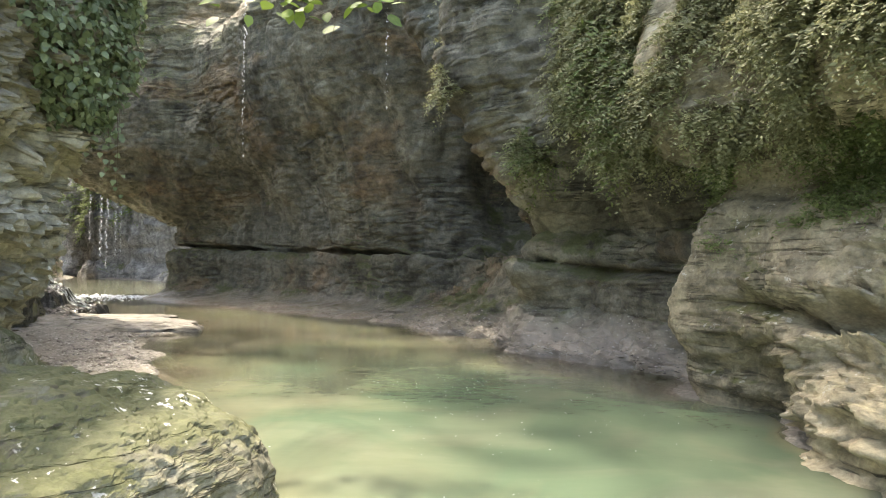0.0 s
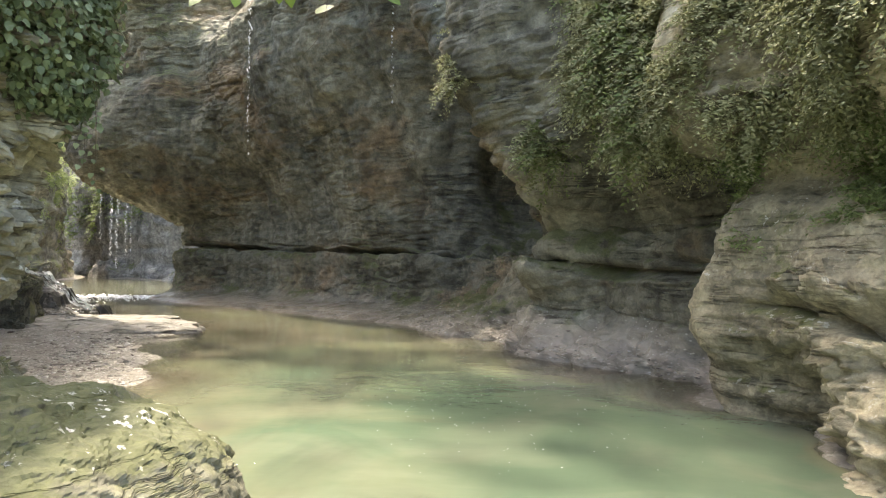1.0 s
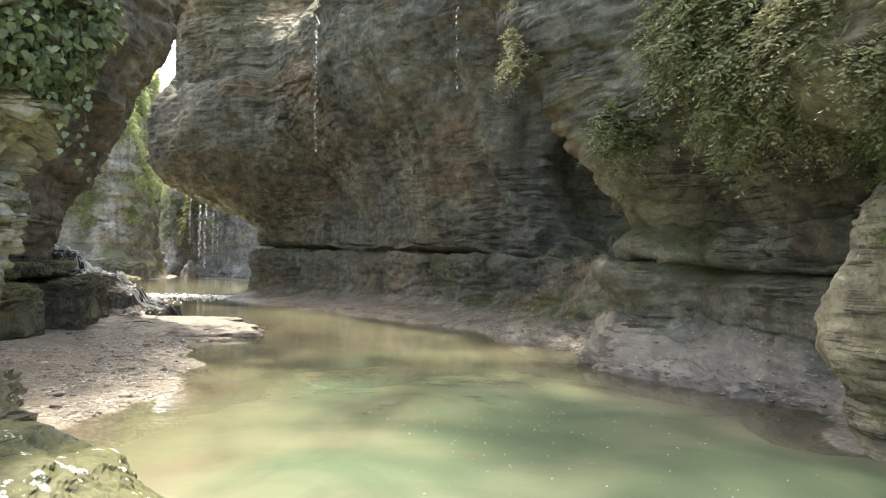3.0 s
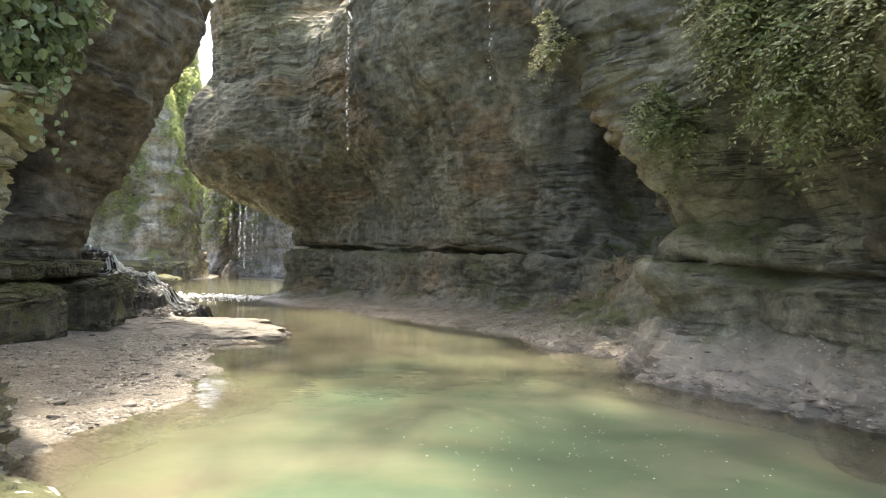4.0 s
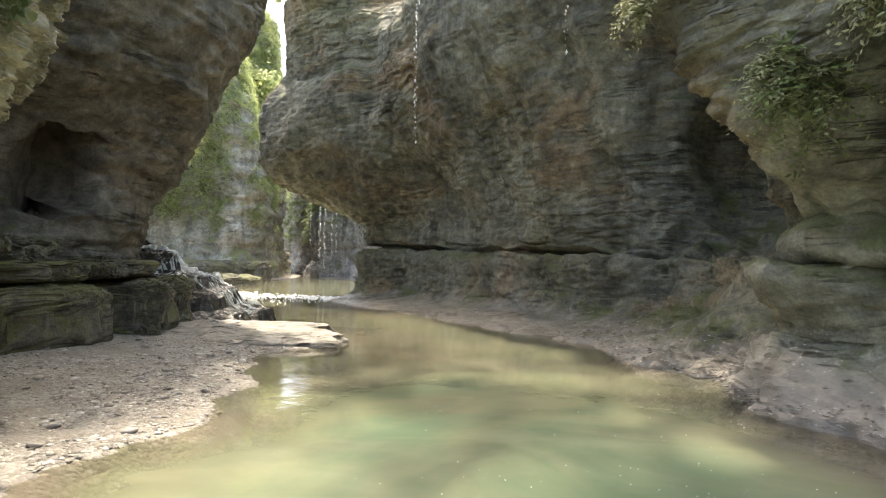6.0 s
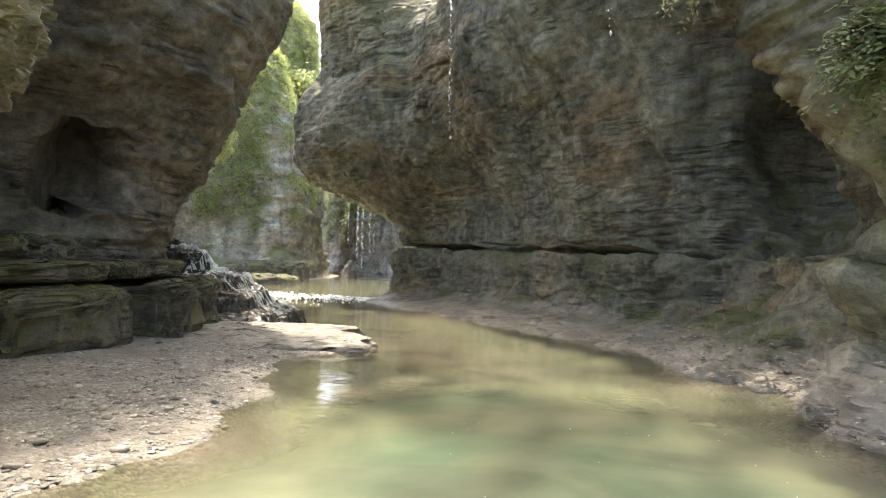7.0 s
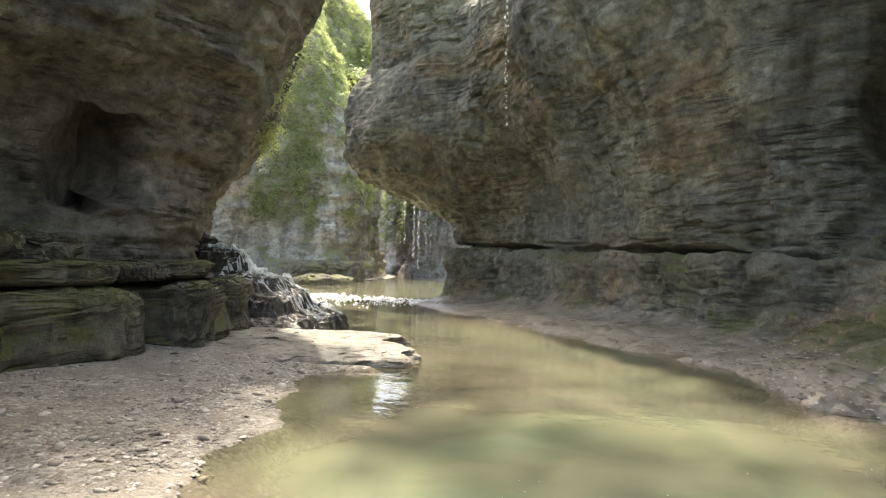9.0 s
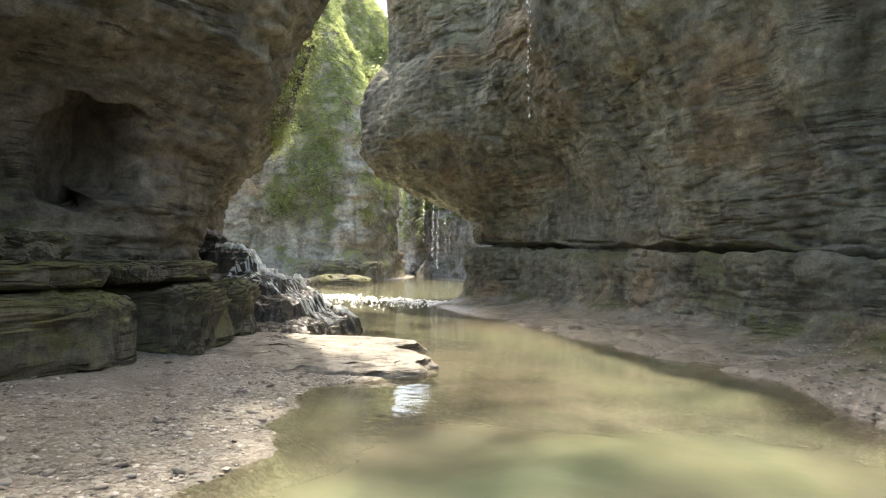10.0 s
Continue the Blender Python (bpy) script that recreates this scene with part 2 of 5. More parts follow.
    fine = n.math("ADD", fine, n.math("MULTIPLY", n.math("MULTIPLY", chips, 0.4), craggy))
    fine = n.math("SUBTRACT", fine, n.math("MULTIPLY", cut, 0.9))
    n.bump(fine, 1.0, relief)
    crev = n.math("MULTIPLY", n.span(n.noise(4.5, 8, 0.68, (0.6, 0.6, 1.8)), 0.34, 0.4, 0.7, 0), craggy)
    col = n.mix(crev, col, tuple(c * 0.3 for c in dark))
    tone = n.ramp(chips, (0.0, (0.28, 0.28, 0.28)), (1.0, (0.72, 0.72, 0.72)))
    col = n.mix(n.math("MULTIPLY", craggy, 0.45), col, tone, "OVERLAY")
    return n.done(col, rgh)


ROCK_WALL = rock("bedded_rock", (0.122, 0.114, 0.08), (0.216, 0.204, 0.148), (0.318, 0.302, 0.228), moss=(0.1, 0.115, 0.04), moss_cover=0.34, silt=(0.22, (0.36, 0.315, 0.265)), ochre=0.35, stain=0.6, crag=0.8, cool=0.5, relief=0.045)
ROCK_BLOCK = rock("weathered_rock", (0.15, 0.13, 0.082), (0.31, 0.272, 0.178), (0.49, 0.435, 0.31), moss=(0.1, 0.108, 0.03), moss_cover=0.3, lichen=0.5, stain=0.3, chip=11.0, crag=1.1, relief=0.03)
ROCK_LEFT = rock("shaded_rock", (0.125, 0.11, 0.0813), (0.218, 0.195, 0.152), (0.3, 0.276, 0.222), moss_cover=0.25, ochre=0.12, relief=0.03)
ROCK_MOSSY = rock("mossy_rock", (0.17, 0.155, 0.105), (0.33, 0.305, 0.215), (0.52, 0.49, 0.385), moss=(0.12, 0.125, 0.035), moss_cover=0.36, lichen=1.0, stain=0.3, chip=12.0, crag=1.2)
ROCK_BOULDER = rock("mossy_boulder_rock", (0.117, 0.108, 0.068), (0.216, 0.203, 0.132), (0.36, 0.347, 0.255), moss=(0.085, 0.093, 0.028), moss_cover=0.45, lichen=1.0, stain=0.2, crag=0.4)
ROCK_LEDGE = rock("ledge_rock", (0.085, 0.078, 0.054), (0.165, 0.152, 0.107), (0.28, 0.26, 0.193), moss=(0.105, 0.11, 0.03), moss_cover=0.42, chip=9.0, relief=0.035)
# far cliff: the bright distance haze is put into a paler rock colour
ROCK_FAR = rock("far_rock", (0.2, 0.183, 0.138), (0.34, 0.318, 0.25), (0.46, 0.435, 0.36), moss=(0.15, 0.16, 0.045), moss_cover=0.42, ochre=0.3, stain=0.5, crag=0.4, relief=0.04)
# far back wall: haze put in as paler, bluer rock
ROCK_HAZE = rock("far_haze_rock", (0.17, 0.165, 0.152), (0.28, 0.272, 0.252), (0.38, 0.372, 0.35), moss_cover=0.25, stain=0.6)
ROCK_WET = rock("wet_rock", (0.035, 0.033, 0.029), (0.075, 0.071, 0.062), (0.14, 0.133, 0.118), moss_cover=0.0, rough=(0.12, 0.42), stain=0.3, chip=9.0, relief=0.03)
SLAB = rock("silty_slab", (0.152, 0.14, 0.115), (0.232, 0.214, 0.18), (0.32, 0.3, 0.262), moss_cover=0.05, rough=(0.3, 0.8))


def ground_material():
    n = Nodes("gravel_and_silt")
    sand = n.ramp(n.noise(0.9, 6, 0.6), (0.3, (0.185, 0.165, 0.135)), (0.7, (0.27, 0.246, 0.207)))
    v = n.add("ShaderNodeTexVoronoi", Scale=26)
    n.link(n.coords(), v.inputs["Vector"])
    stones = n.ramp(v.outputs["Color"], (0.1, (0.15, 0.134, 0.11)), (0.5, (0.28, 0.258, 0.218)), (0.9, (0.44, 0.415, 0.365)))
    col = n.mix(n.span(n.noise(1.3, 6, 0.65), 0.42, 0.58, 0.1, 0.85), sand, stones)
    n.bump(n.math("ADD", n.math("MULTIPLY", v.outputs["Distance"], -1.2), n.noise(40, 6, 0.7)), 0.7, 0.03)
    return n.done(col, n.span(n.noise(3, 4), 0.3, 0.7, 0.55, 0.95))


def water_material():
    """Silty turquoise river: what shows of the bed falls off with the water's depth, the rest is lit silt; a clear gloss on top."""
    n = Nodes("river_water")
    at = n.add("ShaderNodeAttribute")
    at.attribute_name = "depth"
    d = at.outputs["Fac"]
    cloud = n.noise(0.4, 5, 0.6, (1, 1, 1), 0.8)
    dd = n.math("ADD", d, n.span(cloud, 0.3, 0.7, -0.35, 0.35))
    body = n.ramp(dd, (0.06, (0.2, 0.171, 0.123)), (0.3, (0.2, 0.183, 0.128)), (0.62, (0.2, 0.208, 0.13)), (1.05, (0.128, 0.178, 0.112)))
    # sun patches on the water, painted as pale streaks in the silt colour
    sun_streaks = n.noise(0.7, 4, 0.5, (0.8, 1.2, 1), 1.0)
    body = n.mix(n.span(sun_streaks, 0.46, 0.72, 0, 0.6), body, (0.25, 0.255, 0.178))
    body = n.mix(n.span(n.noise(0.55, 4, 0.5, (1.2, 0.8, 1), 1.0), 0.48, 0.7, 0, 0.55), body, (0.09, 0.108, 0.076))
    clear = n.add("ShaderNodeBsdfTransparent")
    n.link(n.ramp(dd, (0.0, (0.95, 0.93, 0.88)), (0.5, (0.6, 0.68, 0.5))), clear.inputs[0])
    silt = n.add("ShaderNodeBsdfDiffuse")
    n.link(body, silt.inputs[0])
    under = n.add("ShaderNodeMixShader")
    n.link(n.span(d, 0.0, 0.6, 0.12, 0.93), under.inputs[0])
    n.link(clear.outputs[0], under.inputs[1])
    n.link(silt.outputs[0], under.inputs[2])
    gloss = n.add("ShaderNodeBsdfGlossy", Roughness=0.03)
    ripple = n.add("ShaderNodeBump", Strength=0.3, Distance=0.02)
    n.link(n.math("ADD", n.noise(2.2, 3, 0.5), n.math("MULTIPLY", n.noise(8, 3, 0.5, (0.6, 1.3, 1)), 0.25)), ripple.inputs["Height"])
    n.link(ripple.outputs[0], gloss.inputs["Normal"])
    fres = n.add("ShaderNodeFresnel", IOR=1.33)
    n.link(ripple.outputs[0], fres.inputs["Normal"])
    top = n.add("ShaderNodeMixShader")
    n.link(fres.outputs[0], top.inputs[0])
    n.link(under.outputs[0], top.inputs[1])
    n.link(gloss.outputs[0], top.inputs[2])
    n.link(top.outputs[0], n.out.inputs["Surface"])
    return n.mat


def leaf_material(name, dark, bright, shine=0.45, through_light=0.35):
    n = Nodes(name)
    g = n.add("ShaderNodeNewGeometry")
    col = n.ramp(g.outputs["Random Per Island"], (0.0, dark), (0.6, tuple((a + b) / 2 for a, b in zip(dark, bright))), (1.0, bright))
    col = n.mix(n.span(n.noise(0.7, 3), 0.35, 0.7, 0, 0.5), col, tuple(c * 0.6 for c in dark))
    n.done(col, shine)
    t = n.add("ShaderNodeBsdfTranslucent")
    n.link(n.mix(0.5, col, bright), t.inputs[0])
    m = n.add("ShaderNodeMixShader")
    m.inputs[0].default_value = through_light
    n.link(n.bsdf.outputs[0], m.inputs[1])
    n.link(t.outputs[0], m.inputs[2])
    n.link(m.outputs[0], n.out.inputs["Surface"])
    return n.mat


GROUND = ground_material()
WATER = water_material()
IVY_LEAF = leaf_material("ivy_leaf", (0.07, 0.1, 0.035), (0.28, 0.34, 0.18), 0.45, 0.25)
FERN_LEAF = leaf_material("fern_leaf", (0.145, 0.155, 0.07), (0.46, 0.47, 0.27), 0.6)
SHRUB_LEAF = leaf_material("shrub_leaf", (0.1, 0.14, 0.045), (0.3, 0.37, 0.15), 0.5)
TREE_LEAF = leaf_material("tree_leaf", (0.23, 0.27, 0.1), (0.52, 0.58, 0.26), 0.5, 0.65)
WOOD = Nodes("twig_bark").done((0.12, 0.09, 0.06), 0.85)
_foam = Nodes("white_water")
_foam.bump(_foam.noise(16, 6, 0.7), 0.6, 0.03)
FOAM = _foam.done(_foam.ramp(_foam.noise(8, 5, 0.6), (0.35, (0.5, 0.55, 0.52)), (0.6, (0.85, 0.87, 0.86))), 0.25)
_drop = Nodes("water_drops")
_drop.bsdf.inputs["Transmission Weight"].default_value = 0.5
DROPS = _drop.done((0.9, 0.92, 0.92), 0.08)

# ---- shorelines, ground and water ----
LEFT_SHORE = [(-2.6, -14), (-2.4, -4), (-1.8, 1.5), (-2.0, 3.5), (-3.15, 5.2), (-3.2, 6.5), (-3.3, 7.5), (-4.0, 8.7), (-4.95, 9.95), (-5.35, 10.7),
              (-5.2, 11.6), (-5.6, 12.4), (-7.6, 13.6), (-10.2, 14.4), (-14.0, 16.6), (-19.5, 21.5), (-25.0, 29.5), (-26.8, 36.0), (-27.6, 41.0), (-31.0, 47.0), (-40, 60)]
RIGHT_SHORE = [(3.4, -14), (3.6, 0), (2.9, 4.2), (2.8, 5.0), (3.1, 5.9), (2.6, 6.8), (3.0, 8.2), (2.4, 8.75), (1.4, 9.6), (0.95, 10.5), (0.6, 11.7), (-0.1, 12.3),
               (-0.9, 13.6), (-2.2, 15.2), (-4.6, 16.85), (-6.7, 18.4), (-8.6, 19.6), (-10.3, 20.6), (-11.8, 23.2), (-12.0, 27), (-15.5, 36), (-21.5, 41.5), (-27.5, 44.6), (-33, 52), (-37, 60)]


def shore_distance(p, line):
    """Distance of points n x 2 from a shoreline."""
    best = np.full(len(p), 1e9)
    for (ax, ay), (bx, by) in zip(line[:-1], line[1:]):
        dx, dy = bx - ax, by - ay
        t = np.clip(((p[:, 0] - ax) * dx + (p[:, 1] - ay) * dy) / (dx * dx + dy * dy), 0, 1)
        best = np.minimum(best, np.hypot(p[:, 0] - ax - t * dx, p[:, 1] - ay - t * dy))
    return best


def inside_river(p):
    """True between the two shorelines."""
    poly = LEFT_SHORE + RIGHT_SHORE[::-1]
    inside = np.zeros(len(p), bool)
    for (ax, ay), (bx, by) in zip(poly, poly[1:] + poly[:1]):
        hit = ((ay > p[:, 1]) != (by > p[:, 1]))
        xs = (bx - ax) * (p[:, 1] - ay) / ((by - ay) if by != ay else 1e-9) + ax
        inside ^= hit & (p[:, 0] < xs)
    return inside


def bed_height(p):
    """Ground level: below the water in the river, a low gravel bank outside it."""
    q = np.concatenate([p, np.zeros((len(p), 1))], 1)
    near = smooth(13.5, 11.5, p[:, 1])[:, None]
    p = p + near * (0.16 * np.stack([vnoise(q * 1.1, 14), vnoise(q * 1.1 + 17, 14)], 1) + 0.07 * np.stack([vnoise(q * 3.7, 15), vnoise(q * 3.7 + 17, 15)], 1))
    dl, dr, wet = shore_distance(p, LEFT_SHORE), shore_distance(p, RIGHT_SHORE), inside_river(p)
    p3 = np.concatenate([p, np.zeros((len(p), 1))], 1)
    lump = fbm(p3 * 0.7, 4, 11)
    steep = 1.6 - 1.3 * smooth(7.2, 6.2, p[:, 1])
    deep = -np.minimum(0.30 * dl ** 0.9, 1.1) * smooth(-0.3 * (steep < 0.5), steep, dr) - 0.25 * smooth(0, 0.8, dr) * smooth(0, 0.6, dl) - 0.012
    deep = np.maximum(deep + 0.10 * lump * smooth(0, 1.5, np.minimum(dl, dr)), -1.4)
    deep = deep * (0.42 + 0.58 * smooth(10.2, 7.0, p[:, 1] + 0.5 * p[:, 0]))
    d = np.minimum(dl, dr)
    dry = 0.012 + 0.07 * np.minimum(d, 3.2) + 0.03 * lump * smooth(0, 1, d)
    return np.where(wet, np.minimum(deep, -0.01), dry)


def make_ground():
    xs = np.concatenate([np.arange(-60, -12, 0.8), np.arange(-12, 6, 0.07), np.arange(6, 30, 0.8)])
    ys = np.concatenate([np.arange(-20, 2, 0.5), np.arange(2, 18, 0.07), np.arange(18, 75, 0.5)])
    gx, gy = np.meshgrid(xs, ys, indexing="ij")
    p = np.stack([gx.ravel(), gy.ravel()], 1)
    z = bed_height(p) + 0.012 * vnoise(np.concatenate([p * 9, p[:, :1] * 0], 1), 5)
    g = np.concatenate([p, z[:, None]], 1)
    ob = fast_mesh("ground", g, grid_faces(len(xs), len(ys)), GROUND)
    return tagged(ob, "pale gravel and brown silt river bed and bank", "ground", kind="structure")


def make_water():
    xs, ys = np.arange(-60, 12, 0.25), np.arange(-18, 70, 0.25)
    gx, gy = np.meshgrid(xs, ys, indexing="ij")
    p = np.stack([gx.ravel(), gy.ravel()], 1)
    ob = fast_mesh("water", np.concatenate([p, np.zeros((len(p), 1))], 1), grid_faces(len(xs), len(ys)), WATER)
    depth = np.maximum(-bed_height(p), 0)
    a = ob.data.attributes.new("depth", "FLOAT", "POINT")
    a.data.foreach_set("value", depth.astype(np.float32))
    return tagged(ob, "calm turquoise silty river water", "water", kind="structure")


make_ground()
make_water()


# ---- cliffs ----
def bed_line(p):
    """Height of the open bedding gap that runs along the right bank."""
    return 1.62 - 0.02 * (p[:, 0] + 4) + 0.012 * (p[:, 1] - 16) - 0.16 * smooth(1.0, 2.4, p[:, 0]) + 0.05 * vnoise(p * np.array([0.5, 0.5, 0]), 21)


def relief_right(p):
    ledge = bed_line(p)
    wide = 0.06 + 0.045 * vnoise(p * np.array([0.7, 0.7, 0]), 32) + 0.02 * vnoise(p * np.array([3.0, 3.0, 0]), 33)
    gap = np.exp(-((p[:, 2] - ledge - 0.03 * vnoise(p * np.array([2.2, 2.2, 0]), 34)) / wide) ** 4) * np.clip(0.8 + 0.8 * vnoise(p * np.array([0.9, 0.9, 0]), 31), 0.2, 1) * 0.55
    shelf = 0.12 * smooth(ledge - 0.9, ledge - 0.3, p[:, 2]) * (p[:, 2] < ledge - 0.03 + 0.03 * vnoise(p * np.array([4.0, 4.0, 0]), 35))
    above = smooth(ledge, ledge + 0.15, p[:, 2])
    beds = strata(p, 0.36, 3, (0.05, 0.0)) - 0.5
    thin = strata(p, 0.1, 8, (0.05, 0.0), 0.05) - 0.5
    high = smooth(5.6, 7.4, p[:, 2]) * smooth(-3.0, -6.5, p[:, 0])                          # the jutting beds at the top of the nose
    soffit = smooth(4.4, 3.4, p[:, 2]) * above
    rough = 0.34 * fbm(p * 0.42, 3, 40) + 0.26 * above * fbm(p * np.array([0.8, 0.8, 0.14]), 3, 46) + 0.13 * fbm(p * 1.7, 4, 41) + 0.055 * fbm(p * 5.5, 4, 42)
    joints = broken(p, (0.9, 0.9, 0.4), 300, 0.11, 0.04) + broken(p, (0.3, 0.3, 0.12), 310, 0.045, 0.012)
    joints = joints + (0.42 * (strata(p, 0.6, 15, (0.05, 0.0), 0.05) - 0.5) + 0.06 * thin) * high + 0.07 * thin * soffit
    # the fluted rib below the fold, swept towards the water at its foot
    lean = np.clip(1.7 - p[:, 2], 0, 1.7)
    along = -0.64 * p[:, 0] + 0.77 * p[:, 1] - 12.15 + 0.1 * lean - 0.22 * lean ** 2
    here = smooth(3.0, 1.2, np.abs(p[:, 0] + 0.4)) * smooth(ledge + 0.9, ledge - 0.2, p[:, 2])
    flute = 0.3 * np.exp(-(along / 0.16) ** 2) - 0.34 * np.exp(-((along - 0.5) / 0.3) ** 2) + 0.16 * np.exp(-((along + 0.38) / 0.12) ** 2)
    rough = rough + flute * here
    gap = gap * (1 - 0.6 * smooth(0.6, 1.6, p[:, 0]))
    gap = gap + 0.12 * np.exp(-((p[:, 2] - ledge - 0.17 - 0.05 * vnoise(p * np.array([1.3, 1.3, 0]), 36)) / 0.028) ** 4) * smooth(-0.05, 0.3, vnoise(p * np.array([0.8, 0.8, 0]), 37))
    cave = ((p[:, 0] - 1.0) / 1.0) ** 2 + ((p[:, 1] - 16.5) / 1.1) ** 2 + ((p[:, 2] - 3.3) / 1.3) ** 2
    gap = gap + 0.5 * (1 - smooth(0.0, 1.3, cave + 0.5 * fbm(p * 1.8, 3, 38)))
    low = smooth(ledge - 0.03, ledge - 0.1, p[:, 2])
    shelf = shelf + 0.1 * smooth(11.6, 11.4, p[:, 1]) * low * smooth(0.2, 0.55, p[:, 2]) * (p[:, 0] > -1)
    shelf = shelf + (0.2 * fbm(p * 2.6, 4, 47) + 0.1 * fbm(p * 8, 3, 48)) * smooth(0.75, 0.45, p[:, 2]) * smooth(15.0, 12.0, p[:, 1])
    pitted = (0.07 * fbm(p * 3.0, 4, 49) + 0.05 * fbm(p * 8.0, 3, 50)) * low * smooth(0.2, 0.5, p[:, 2])
    return pitted + joints * (0.8 + 0.2 * above) * (0.25 + 1.0 * smooth(-0.25, 0.3, vnoise(p * 0.45, 45))) + rough * (0.25 + 0.75 * above) + (0.05 * beds + 0.02 * thin) * (0.25 + 0.75 * above) * (0.6 + 0.6 * vnoise(p * 0.3, 44)) + shelf - gap


def cliff(name, face, step, rise, relief, material, label, flip=1, soft=True):
    g = loft(face.levels, face.sections, step, rise)
    g = roughen(g, relief, flip)
    f = grid_faces(*g.shape[:2])
    if flip < 0:
        f = f[:, ::-1]
    ob = fast_mesh(name, g.reshape(-1, 3), f, material, soft)
    tagged(ob, label, "cliff", kind="structure")
    return g


# the right bank: overgrown overhang, recess, then the high undercut wall and its nose
cliff_east = Face((-1.6, 0.0, 0.15, 0.3, 0.65, 1.0, 1.4, 1.8, 2.25, 2.7, 3.5, 4.2, 5.4, 7.0, 8.5, 11.0))
cliff_east.section(5.5, 5.5, 200, (0.2, 0.1, 0.05, 0.0, 0.0, 0.0, 0.0, -0.1, -0.05, 0.0, 0.6, 0.8, 0.9, 0.4, -2.0, -5.0))
cliff_east.section(3.1, 8.3, 215, (0.8, 0.35, 0.3, 0.2, 0.1, 0.1, 0.12, -0.1, 0.1, 0.95, 1.3, 1.3, 0.9, -0.8, -4.0, -8.0))
cliff_east.section(2.4, 10.0, 222, (1.6, 1.1, 1.0, 0.72, 0.12, 0.12, 0.2, -0.1, 0.2, 1.05, 1.5, 1.6, 1.6, 0.0, -3.0, -8.0))
cliff_east.section(1.4, 11.0, 212, (1.3, 0.85, 0.78, 0.65, 0.15, 0.22, 0.48, 0.0, 0.3, 0.7, 1.25, 1.6, 1.7, 0.2, -2.5, -7.0))
cliff_east.section(1.55, 11.4, 205, (1.3, 0.85, 0.75, 0.6, 0.05, 0.05, 0.2, -0.1, 0.05, 0.2, 0.7, 1.3, 1.7, 0.4, -2.2, -6.5))
cliff_east.section(2.4, 11.9, 195, (2.45, 1.85, 1.6, 1.3, 0.6, 0.1, -0.1, -0.4, -0.35, -0.3, 0.4, 1.3, 2.1, 1.6, -0.4, -5.0))
cliff_east.section(1.4, 13.6, 206, (3.0, 2.2, 1.9, 1.5, 0.9, 0.5, 0.3, 0.1, 0.35, 0.6, 1.0, 1.35, 2.1, 2.9, 2.4, -1.0))
cliff_east.section(0.8, 15.5, 215, (3.4, 2.5, 2.0, 1.5, 0.75, 0.4, 0.3, -0.4, -1.1, -1.7, -2.4, -2.5, -1.7, 0.6, 2.0, 0.0))
cliff_east.section(-0.7, 16.6, 226, (3.2, 2.4, 1.4, 0.7, 0.3, 0.22, 0.2, 0.0, 0.05, 0.1, 0.25, 0.4, 1.0, 1.9, 2.3, 0.5))
cliff_east.section(-1.9, 17.4, 232, (3.1, 2.4, 1.2, 0.5, 0.24, 0.16, 0.12, 0.0, 0.05, 0.1, 0.25, 0.4, 0.9, 1.9, 2.2, -1.5))
cliff_east.section(-5.6, 20.4, 236, (3.2, 2.55, 1.2, 0.5, 0.26, 0.18, 0.15, 0.0, 0.05, 0.1, 0.5, 0.9, 1.7, 2.4, 2.4, -1.5))
cliff_east.section(-8.6, 22.3, 240, (3.0, 2.4, 1.3, 0.65, 0.35, 0.3, 0.25, 0.0, -0.05, -0.1, 0.2, 0.6, 1.3, 1.6, 1.4, -1.0))
cliff_east.section(-10.9, 23.2, 226, (2.0, 1.2, 0.8, 0.5, 0.4, 0.3, 0.3, 0.0, 0.0, 0.0, 1.1, 1.9, 2.4, 2.3, 1.9, 1.8))
cliff_east.section(-11.4, 24.4, 196, (0.6, 0.3, 0.25, 0.2, 0.15, 0.2, 0.3, -0.1, -0.05, 0.0, 2.0, 3.6, 4.5, 4.5, 3.6, 3.4))
cliff_east.section(-10.2, 28.5, 165, (0.6, 0.3, 0.28, 0.25, 0.2, 0.1, 0.1, 0.0, 0.05, 0.1, 1.2, 2.0, 2.6, 2.6, 2.4, 2.4))
cliff_east.section(-8.5, 34.0, 150, (0.8, 0.5, 0.45, 0.4, 0.4, 0.3, 0.3, 0.2, 0.25, 0.3, 0.9, 1.2, 1.4, 1.6, 2.0, 2.4))
RIGHT = cliff("cliff_east", cliff_east, 0.06, 0.039, relief_right, ROCK_WALL, "tall bedded grey-brown limestone canyon wall with an overhang", -1)


